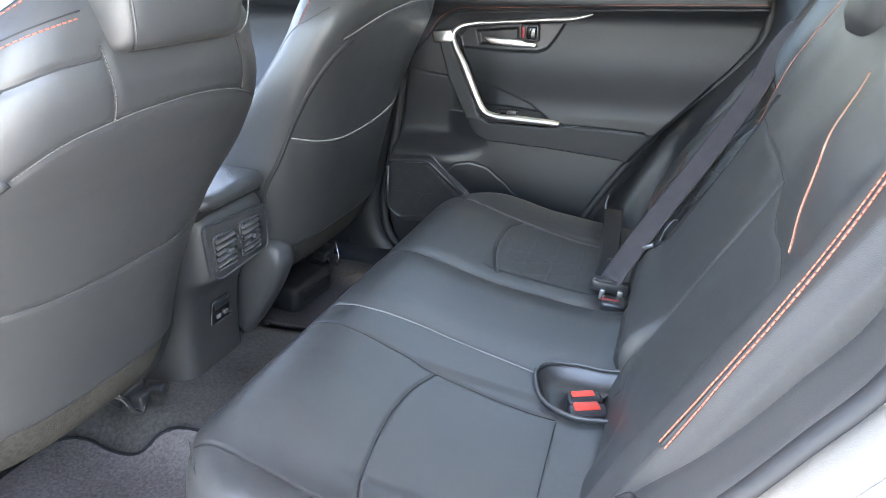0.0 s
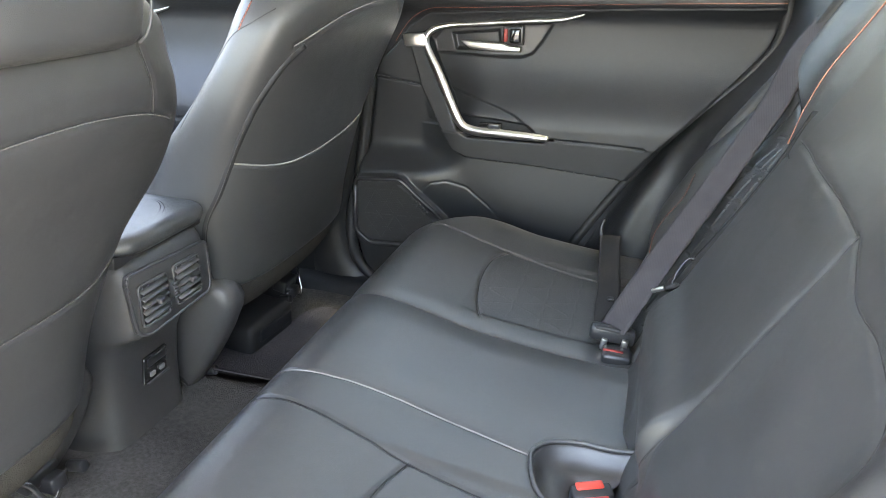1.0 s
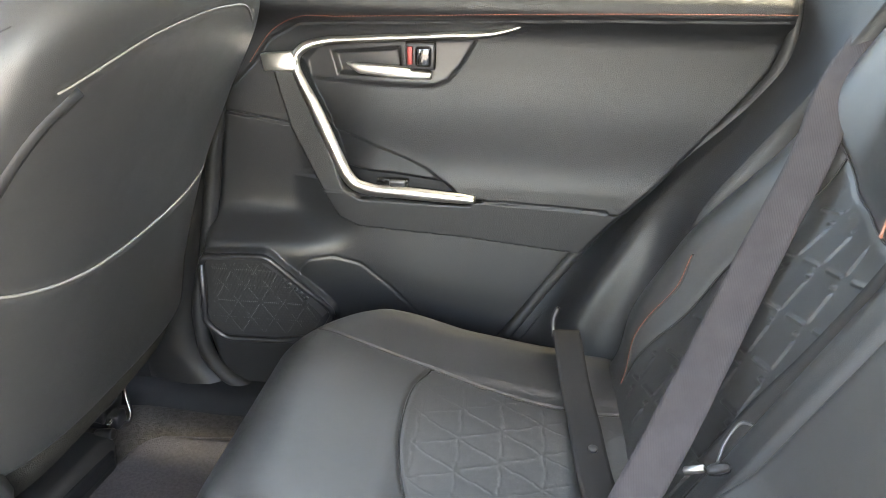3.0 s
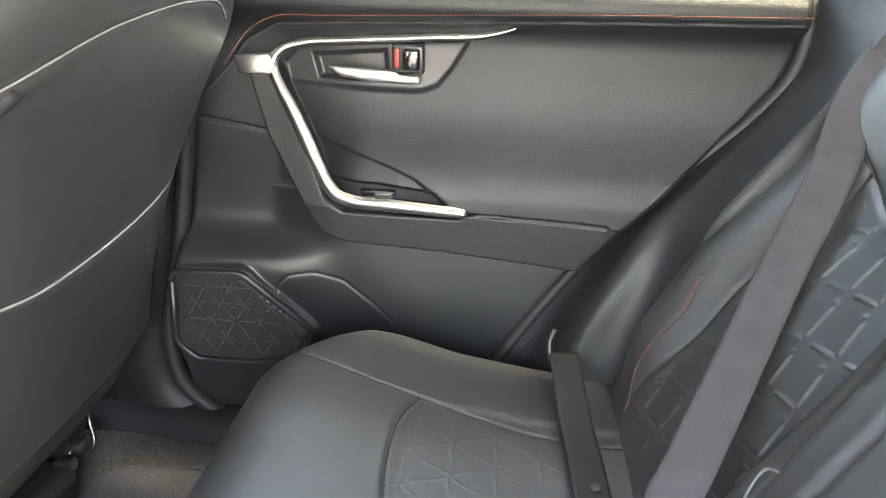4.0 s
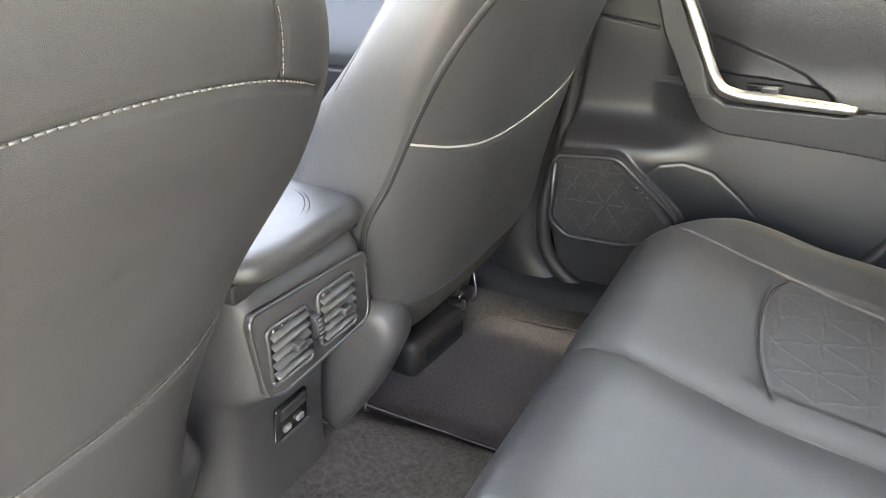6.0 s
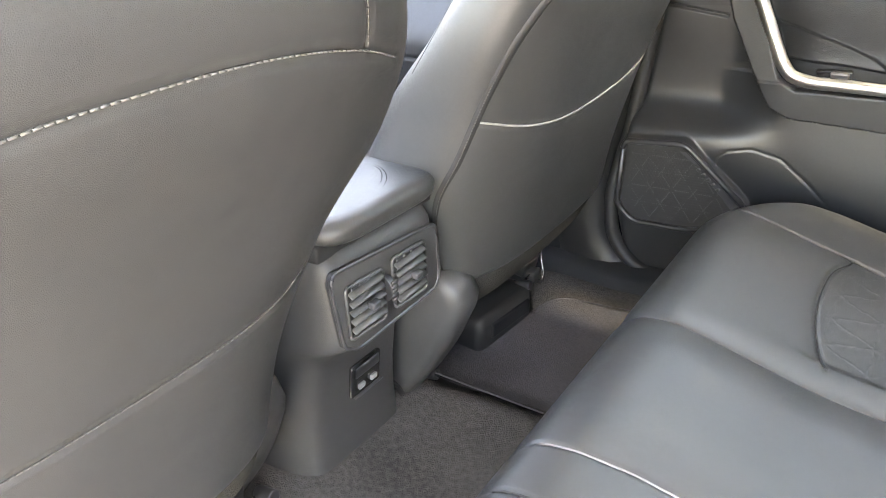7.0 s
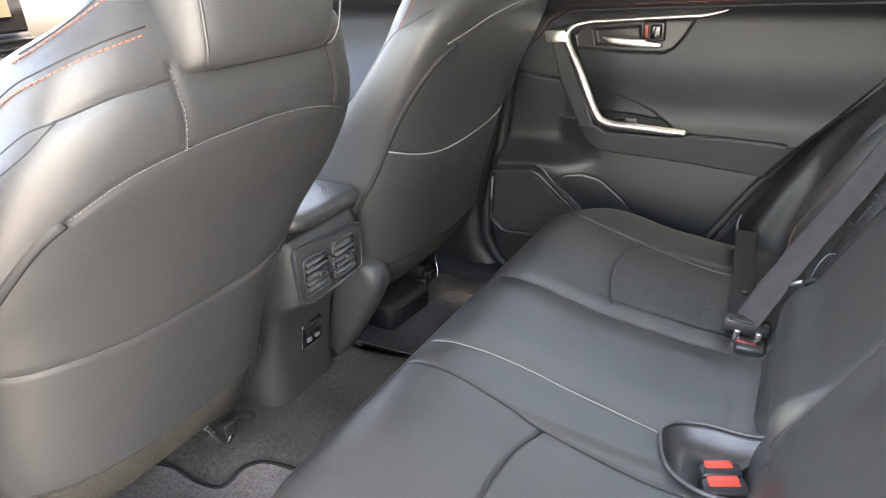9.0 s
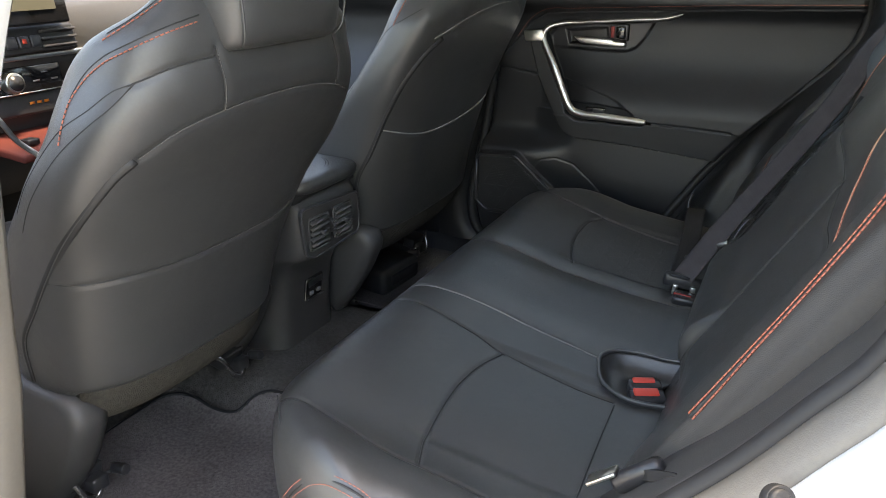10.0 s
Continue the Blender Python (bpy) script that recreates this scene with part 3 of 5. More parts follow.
def patch(ring, off, cells=(0.0035, 0.0035), shift=0.0, base=door_y):
    """A thin skin that follows the door inside an outline."""
    xs = np.arange(min(p[0] for p in ring), max(p[0] for p in ring) + cells[0], cells[0])
    zs = np.arange(min(p[1] for p in ring), max(p[1] for p in ring) + cells[1], cells[1])
    X, Z = np.meshgrid(xs, zs, indexing="ij")
    Y = base(X, Z) - off
    keep = within(X, Z, ring) > 0.0
    idx, verts, faces = {}, [], []
    for i in range(len(xs) - 1):
        for j in range(len(zs) - 1):
            q = ((i, j), (i + 1, j), (i + 1, j + 1), (i, j + 1))
            if all(keep[c] for c in q):
                for c in q:
                    if c not in idx:
                        idx[c] = len(verts)
                        verts.append((X[c] + shift, Y[c], Z[c]))
                faces.append([idx[c] for c in q])
    return verts, faces


def build_door(name, label, shift, front_table, rear_table, detail=True):
    door = thing(name, label, "car door", (shift - 0.2, 0.70, 0.10), kind="structure")
    nz, nx = (330, 420) if detail else (150, 190)
    zs = np.linspace(0.10, 0.80, nz)
    f, r = lut(zs, front_table), soft_lut(zs, rear_table)
    X = f[:, None] + (r - f)[:, None] * np.linspace(0, 1, nx)[None]
    Z = np.repeat(zs[:, None], nx, 1)
    Y = door_y(X, Z)
    rim = np.minimum(np.minimum(X - f[:, None], r[:, None] - X), 0.012)
    Y = Y + 0.006 * (1 - rim / 0.012) ** 2
    S = np.array([shift, 0, 0])
    part("door_panel", shell(np.stack([X, Y, Z], -1) + S, np.stack([X, Y * 0 + 0.78, Z], -1) + S), DOOR_SOFT, door, "black soft-grained door lining")
    panel = door.children[-1].data
    panel.materials.append(DOOR_HARD)
    mid = np.empty(len(panel.polygons) * 3)
    panel.polygons.foreach_get("center", mid)
    mx, mz = mid[0::3] - shift, mid[2::3]
    below = (mz < 0.4985 - 0.057 * (mx + 0.163)) & (mx > -0.36)
    ahead = (mx < lut(mz, [(0.10, 0.5), (0.43, 0.5), (0.44, -0.375), (0.51, -0.408), (0.59, -0.450), (0.684, -0.481)])) & (mz < 0.604)
    hard = (below | ahead) & (within(mx, mz, ARM) < 0)
    panel.polygons.foreach_set("material_index", hard.astype(np.int32))
    sh = lambda pts: [(x + shift, y, z) for x, y, z in pts]
    # silver trim: plate, upper blade and the bent lower bar
    path = spline([(-0.092, 0.7575), (-0.112, 0.747), (-0.135, 0.740), (-0.223, 0.732), (-0.35, 0.7235), (-0.405, 0.7185), (-0.428, 0.711), (-0.440, 0.698), (-0.441, 0.684), (-0.432, 0.662), (-0.417, 0.636), (-0.397, 0.596), (-0.377, 0.554), (-0.361, 0.525), (-0.350, 0.513), (-0.331, 0.507), (-0.277, 0.5045), (-0.22, 0.5025), (-0.163, 0.5005)], 130)
    rings = []
    for i, (x, z) in enumerate(path):
        a, c = path[max(i - 1, 0)], path[min(i + 1, 129)]
        dx, dz = c[0] - a[0], c[1] - a[1]
        d = math.hypot(dx, dz)
        w = float(soft_lut(i, [(0, 0.0015), (14, 0.0055), (45, 0.0052), (62, 0.0075), (80, 0.0105), (105, 0.0100), (124, 0.0085), (129, 0.0060)]))
        y = float(soft_lut(i, [(0, 0.690), (45, 0.692), (62, 0.676), (80, 0.660), (100, 0.648), (129, 0.636)]))
        rings.append([(x + shift - dz / d * w * math.cos(q), y - 0.006 * math.sin(q) * (1.15 - 0.3 * abs(math.cos(q))), z + dx / d * w * math.cos(q)) for q in np.linspace(0, 2 * math.pi, 15)[:-1]])
    part("chrome_bar", loft(rings), SILVER, door, "satin silver bent trim bar")
    part("chrome_plate", plate([(x + shift, z) for x, z in ((-0.492, 0.701), (-0.444, 0.705), (-0.436, 0.690), (-0.441, 0.677), (-0.488, 0.676))], "y", 0.667, 0.02, 0.002), SILVER, door, "satin silver trim plate")
    # handle
    part("handle_bezel", patch(CUP, 0.0016, (0.0018, 0.0018), shift), CUP_GREY, door, "satin dark grey handle surround")
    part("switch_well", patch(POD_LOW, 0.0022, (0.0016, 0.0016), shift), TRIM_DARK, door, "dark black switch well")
    lever = plate([(-0.368 + shift, 0.6905), (-0.330 + shift, 0.6885), (-0.270 + shift, 0.6865), (-0.268 + shift, 0.682), (-0.237 + shift, 0.680), (-0.237 + shift, 0.6685), (-0.300 + shift, 0.6695), (-0.348 + shift, 0.6745)], "y", 0.682, 0.014, 0.0035)
    part("inner_handle", lever, SILVER, door, "silver pull handle")
    knob = part("lock_bezel", block((0.046, 0.012, 0.040), (-0.255 + shift, 0.694, 0.702), round_by=0.004), SMOOTH, door)
    part("lock_knob", block((0.024, 0.016, 0.030), (-0.250 + shift, 0.688, 0.702), round_by=0.004), GLOSS, knob)
    part("red_mark", block((0.008, 0.010, 0.026), (-0.270 + shift, 0.690, 0.703), round_by=0.001), DEEP_RED, knob, "red unlocked marking")
    # window switch in its pod
    sw = part("switch_plate", block((0.050, 0.010, 0.018), (-0.290 + shift, float(door_y(np.array(-0.290), np.array(0.516))) - 0.001, 0.517), (18, 0, 0), 0.002), GLOSS, door)
    part("window_switch", block((0.026, 0.012, 0.014), (-0.282 + shift, float(door_y(np.array(-0.290), np.array(0.516))) - 0.004, 0.518), (18, 0, 0), 0.003), BEZEL, sw)
    # stitching along the shoulder
    row = spline([(-0.522, 0.683), (-0.505, 0.706), (-0.486, 0.728), (-0.462, 0.744), (-0.437, 0.7535), (-0.37, 0.757), (-0.302, 0.7595), (0.002, 0.770), (0.262, 0.775)], 200)
    stitches(sh([on_door(x, z, 0.0012) for x, z in row]), ORANGE, door, pitch=0.0055, radius=0.0006)
    # speaker grille
    ring = fillet([(x + shift, z) for x, z in SPEAKER_CORNERS], 0.014)
    part("speaker_frame", tube([(x, on_door(x - shift, z)[1] - 0.0015, z) for x, z in ring + ring[:1]], 0.0055, 8), SMOOTH, door)
    inner = [(x * 0.985 + 0.015 * -0.52, z * 0.985 + 0.015 * 0.28) for x, z in SPEAKER]
    grille = part("speaker_grille", patch(inner, 0.0035, (0.003, 0.003), shift), RUBBER, door, "black perforated grille with a triangle pattern")
    if detail:
        dots_v, dots_f, holes_v, holes_f = [], [], [], []
        for k in range(-8, 9):
            for ang in (0, 58, 122):
                a = radians(ang)
                d = k * 0.034
                for s in np.arange(-0.2, 0.2, 0.0034):
                    if abs(s / 0.040 - round(s / 0.040)) < 0.14:
                        continue
                    x, z = -0.53 - math.sin(a) * d + math.cos(a) * s, 0.28 + math.cos(a) * d + math.sin(a) * s
                    if float(within(x, z, SPEAKER)) < 0.014:
                        continue
                    y, b = float(door_y(np.array(x), np.array(z))) - 0.0035, len(dots_v)
                    dots_v += [(x + shift + 0.0014 * math.cos(q), y, z + 0.0014 * math.sin(q)) for q in np.linspace(0, 2 * math.pi, 7)[:-1]] + [(x + shift, y - 0.0013, z)]
                    dots_f += [[b + i, b + (i + 1) % 6, b + 6] for i in range(6)]
        tagged(part("raised_dots", (dots_v, dots_f), SMOOTH, grille), kind="stuff")
        # paler satin strip: the bevel's highlight is put into its colour
        part("grille_bevel", patch([(-0.516, 0.364), (-0.502, 0.366), (-0.408, 0.271), (-0.421, 0.258), (-0.468, 0.312), (-0.484, 0.338)], 0.0052, (0.0018, 0.0018), shift), BEZEL, grille, "slanted edge of the grille, paler for its highlight")
        hx, hz = np.meshgrid(np.arange(-0.64, -0.39, 0.006), np.arange(0.20, 0.37, 0.0052))
        hx = hx + 0.003 * (np.arange(len(hx)) % 2)[:, None]
        keep = within(hx, hz, SPEAKER) > 0.014
        for x2, y2, z in zip(hx[keep], door_y(hx, hz)[keep], hz[keep]):
            b = len(holes_v)
            holes_v += [(x2 + shift + 0.0019 * math.cos(q), y2 - 0.0040, z + 0.0019 * math.sin(q)) for q in np.linspace(0, 2 * math.pi, 7)[:-1]]
            holes_f.append([b + i for i in range(6)])
        tagged(part("perforation", (holes_v, holes_f), RUBBER, grille), kind="stuff")
        for k in range(5):
            bx, bz = -0.480 + 0.0085 * k, 0.332 - 0.0090 * k
            part("grille_badge", block((0.0060, 0.002, 0.0066), (bx + shift, on_door(bx, bz)[1] - 0.0062, bz), (0, 46, 0), 0.0006, 1), SMOOTH, grille, "small plain raised badge bar")
        # raised marks on the pocket
        part("embossed_mark", plate([(-0.384 + shift, 0.335), (-0.360 + shift, 0.335), (-0.360 + shift, 0.336), (-0.384 + shift, 0.336)], "y", 0.694, 0.012), PLASTIC, door)
        part("embossed_mark", plate([(-0.384 + shift, 0.312), (-0.360 + shift, 0.312), (-0.360 + shift, 0.313), (-0.384 + shift, 0.313)], "y", 0.694, 0.012), PLASTIC, door)
    return door


# ---- front seats ----
SEATS = {  # z, back, front, half width towards the near door, half width towards the far door
    -1: [(0.17, -0.690, -0.906, 0.195, 0.192), (0.21, -0.668, -0.896, 0.205, 0.190), (0.28, -0.628, -0.875, 0.222, 0.190), (0.40, -0.590, -0.870, 0.244, 0.199), (0.53, -0.543, -0.785, 0.260, 0.232), (0.62, -0.500, -0.690, 0.276, 0.270),
         (0.70, -0.452, -0.640, 0.258, 0.245), (0.75, -0.436, -0.630, 0.234, 0.219), (0.79, -0.436, -0.595, 0.217, 0.203), (0.83, -0.446, -0.525, 0.168, 0.154), (0.86, -0.460, -0.500, 0.138, 0.126), (0.872, -0.470, -0.500, 0.120, 0.112)],
    1: [(0.17, -0.690, -0.885, 0.195, 0.300), (0.21, -0.668, -0.867, 0.203, 0.318), (0.28, -0.628, -0.843, 0.217, 0.326), (0.40, -0.590, -0.852, 0.246, 0.308), (0.53, -0.543, -0.780, 0.260, 0.290), (0.62, -0.500, -0.675, 0.270, 0.297),
        (0.70, -0.452, -0.609, 0.260, 0.288), (0.75, -0.436, -0.592, 0.230, 0.256), (0.79, -0.436, -0.563, 0.198, 0.224), (0.83, -0.446, -0.537, 0.172, 0.198), (0.86, -0.460, -0.521, 0.145, 0.171), (0.872, -0.470, -0.513, 0.125, 0.151)]}
HEM_TOP = {-1: 0.314, 1: 0.306}
POWER = 3.0


LIFT = 0.055  # the passenger seat's shoulders stand higher
RAISED = [(v + LIFT * float(step(v, 0.45, 0.74)), v) for v in np.linspace(0.15, 0.90, 120)]


def seat_tables(z, yc):
    side = 1 if yc > 0 else -1
    z = lut(z, RAISED) if yc > 0 else z
    return [soft_lut(z, [(r[0], r[k]) for r in SEATS[side]]) for k in (1, 2, 3, 4)]


def seat_point(yc, y, z, off=0.0):
    b, f, wn, wf = (float(v) for v in seat_tables(z, yc))
    c, h = (b + f) / 2, (b - f) / 2
    r = min(0.999, abs(y - yc) / (wf if y > yc else wn))
    return (c + h * (1 - r**POWER) ** (1 / POWER) + off, y, z)


def on_seat(yc, x, y, z, off=0.0):
    """The place on a seat's skin that lies outward of a point near it."""
    b, f, wn, wf = (float(v) for v in seat_tables(z, yc))
    c, h, w = (b + f) / 2, (b - f) / 2, (wf if y > yc else wn)
    u, v = (x - c) / h, (y - yc) / w
    r = (abs(u) ** POWER + abs(v) ** POWER) ** (1 / POWER)
    d = math.hypot(x - c, y - yc)
    return (c + h * u / r + off * (x - c) / d, yc + w * v / r + off * (y - yc) / d, z)


def rounded_loft(sections, n=40, power=3.0):
    """Rings of superellipses: each section is centre (x, y, z) and half sizes along x and y."""
    rings = []
    for (cx, cy, cz), hx, hy in sections:
        ring = []
        for a in np.linspace(0, 2 * math.pi, n + 1)[:-1]:
            c, s = math.cos(a), math.sin(a)
            ring.append((cx + hx * math.copysign(abs(c) ** (2 / power), c), cy + hy * math.copysign(abs(s) ** (2 / power), s), cz))
        rings.append(ring)
    return loft(rings)


def build_front_seat(label, yc, seams, pale, zips, side_seams, orange):
    seat = thing("front_seat", label, "car seat", (-0.85, yc, 0.05), "front seats")
    zs = np.concatenate([np.linspace(0.272, 0.83, 165), np.linspace(0.833, 0.872, 22)])
    n = 300
    up = LIFT if yc > 0 else 0.0
    zs = zs + up * step(zs, 0.45, 0.74)
    back, front, near_w, far_w = seat_tables(zs, yc)
    hem_top = HEM_TOP[1 if yc > 0 else -1]
    c, h = (back + front) / 2, (back - front) / 2
    a = np.linspace(0, 2 * math.pi, n + 1)[:-1]
    ca, sa = np.cos(a), np.sin(a)
    X = c[:, None] + h[:, None] * (np.sign(sa) * np.abs(sa) ** (2 / POWER))[None]
    Y = yc + np.where(ca[None] > 0, far_w[:, None], near_w[:, None]) * (np.sign(ca) * np.abs(ca) ** (2 / POWER))[None]
    Z = np.repeat(zs[:, None], n, 1)
    rear = step(sa, -0.02, 0.15)[None]
    X = X - 0.022 * (1 - step(Z, hem_top - 0.026, hem_top + 0.006)) ** 2 * rear
    for line in seams:
        X = X - 0.003 * np.exp(-(away(Y, Z, spline(line, 30)) / 0.0038) ** 2) * rear
    part("backrest", loft(list(np.stack([X, Y, Z], -1))), LEATHER, seat, "black leather backrest")
    for line in pale:
        pts = [seat_point(yc, y, z, -0.0012) for y, z in spline(line, 60)]
        if yc > 0:
            # pale piping, with the seam edge's highlight put into the colour as well
            part("seam", tube(pts, 0.0016 if line[0][1] < 0.6 else 0.0010, 6), THREAD, seat, "pale piped seam")
        else:
            part("seam", tube([(x - 0.0016, y, z) for x, y, z in pts], 0.0011, 6), DARK_THREAD, seat)
            stitches([(x + 0.0002, y, z) for x, y, z in pts], TOPSTITCH, seat, pitch=0.0050, radius=0.0007 if line in (DRIVER_ARC, DRIVER_TEE) else 0.00045, gap=0.22)
    for line in seams:
        if line not in pale:
            part("seam", tube([seat_point(yc, y, z, -0.0028) for y, z in spline(line, 60)], 0.0011, 6), DARK_THREAD, seat)
    out = -1.0  # the skins towards the near door carry the zips and side seams
    for line in zips:
        pts = spline(line, 60)
        zp = part("zip", tube([on_seat(yc, *q, -0.003) for q in pts], 0.0070, 8, 0.6, (0.6, out * 0.8, 0)), RUBBER, seat, "black cover zip in a flap")
        stitches([on_seat(yc, x + 0.002, y, z, 0.0016) for x, y, z in pts], PLASTIC_GREY, zp, pitch=0.004, radius=0.0008)
    for line in side_seams:
        part("side_seam", tube([on_seat(yc, *q, -0.0003) for q in spline(line, 50)], 0.0009, 6), DARK_THREAD, seat)
    for line in orange:
        pts = spline(line, 60)
        stitches([on_seat(yc, *q, 0.0008) for q in pts], ORANGE, seat, pitch=0.0062, radius=0.0009)
        part("side_seam", tube([on_seat(yc, x, y, z + 0.007, -0.0003) for x, y, z in pts], 0.0010, 6), DARK_THREAD, seat)
    # headrest
    def rest(z):
        k = (z - up - 0.776) / 0.192
        edge = (max(0.0, 1 - abs(2 * k - 1) ** 10)) ** 0.5
        d = (0.058 + 0.014 * float(step(k, 0.0, 0.5))) * (max(0.0, 1 - abs(2 * k - 1) ** 9)) ** 0.5
        w = (0.107 + 0.022 * k) * (0.86 + 0.14 * edge)
        return ((-0.438 - d * 0.35 - 0.012 * k, yc - 0.010, z), max(0.010, d), w)
    head = part("headrest", rounded_loft([rest(z) for z in up + 0.872 - 0.096 * np.cos(np.linspace(0, math.pi, 36))], 72, 4.2), LEATHER, seat, "padded black leather headrest")
    for s in (-1, 1):
        part("headrest_post", tube([(-0.48, yc + s * 0.06, 0.86 + up), (-0.478, yc + s * 0.06, 0.80 + up)], 0.006, 10), STEEL, head)
        edge = []
        for z in up + np.linspace(0.781, 0.958, 24):
            (cx, _, cz), d, w = rest(z)
            edge.append((cx + d * 0.90, yc - 0.010 + s * w * 0.925, cz))
        part("headrest_seam", tube(edge, 0.0016, 6), LEATHER, head, "piped edge seam")
    # felt hem below the backrest
    hem = []
    for dz, dx in ((0.010, -0.016), (-0.004, -0.010), (-0.020, -0.007), (-0.055, -0.008), (-0.078, -0.013), (-0.090, -0.026), (-0.094, -0.045)):
        z = hem_top + dz
        _, _, wn, wf = (float(v) for v in seat_tables(z, yc))
        hem.append([(np.array(seat_point(yc, yc + y, z)) + (dx, 0, 0)) for y in np.linspace(0.012 - wn, wf - 0.012, 70)])
    hem = np.array(hem)
    part("felt_hem", shell(hem, hem - np.array([0.012, 0, 0])), HEM_CARPET, seat, "brown-grey felt hem")
    # seat cushion and side shields
    part("seat_base", rounded_loft([((-1.08, yc, z), 0.27 * w, 0.24 * w) for z, w in ((0.16, 0.90), (0.20, 0.97), (0.28, 1.0), (0.33, 0.98), (0.36, 0.90), (0.372, 0.70))], 64, 4.0), LEATHER, seat, "black leather seat cushion")
    for s in (-1, 1):
        dx, dz = {(-1, -1): (-0.045, -0.028), (-1, 1): (-0.065, 0.0), (1, -1): (0.0, 0.0), (1, 1): (-0.11, 0.0)}[(1 if yc > 0 else -1, s)]
        prof = [(x + dx, z + dz) for x, z in ((-0.740, 0.098), (-0.690, 0.165), (-0.650, 0.235), (-0.632, 0.290), (-0.648, 0.316), (-0.69, 0.328), (-0.78, 0.335), (-0.95, 0.33), (-1.20, 0.28), (-1.20, 0.12), (-0.85, 0.085))]
        cx, cz = -0.85, 0.21
        prof = spline(prof + prof[:1], 60)[:-1]
        y0 = yc + s * 0.212
        rings = [[(cx + (x - cx) * k, y0 + s * d, cz + (z - cz) * k) for x, z in prof] for k, d in ((0.97, -0.03), (1.0, -0.012), (1.0, 0.004), (0.985, 0.016), (0.95, 0.024), (0.88, 0.028))]
        part("side_shield", loft(rings), PLASTIC, seat, "grained black plastic side shield")
    # runners and their rear stops: a bent bright bracket with a dark bolt beside it
    for s in (-1, 1):
        y0, lift, flip = {(-1, -1): (yc - 0.175, 0.0, 1), (-1, 1): (yc + 0.175, 0.034, 1), (1, -1): (yc - 0.205, 0.0, 1), (1, 1): (yc + 0.200, 0.010, -1)}[(1 if yc > 0 else -1, s)]
        rail = part("runner", block((0.62, 0.030, 0.026), (-1.05, y0, 0.085 + lift), (0, -2, 0), 0.004), SMOOTH, seat, "dark steel seat runner")
        bend = spline([(-0.762, y0 - flip * 0.052, 0.134 + lift), (-0.752, y0 - flip * 0.040, 0.118 + lift), (-0.742, y0 - flip * 0.028, 0.086 + lift), (-0.740, y0 - flip * 0.014, 0.078 + lift), (-0.742, y0 - flip * 0.002, 0.086 + lift), (-0.748, y0 + flip * 0.006, 0.100 + lift), (-0.752, y0 + flip * 0.026, 0.098 + lift)], 36)
        part("runner_stop", tube(bend, 0.0050, 8, 0.55, (1, 0, 0)), STEEL, rail, "bent bright steel stop")
        part("runner_lug", block((0.034, 0.060, 0.030), (-0.776, y0 - flip * 0.010, 0.112 + lift), (0, 14, 0), 0.004), SMOOTH, rail)
        part("runner_bolt", disc(0.0095, 0.030, (-0.748, y0 + flip * 0.042, 0.094 + lift), (0, 80, 0), 20, 0.002), SMOOTH, rail, "dark bolt head")
    return seat


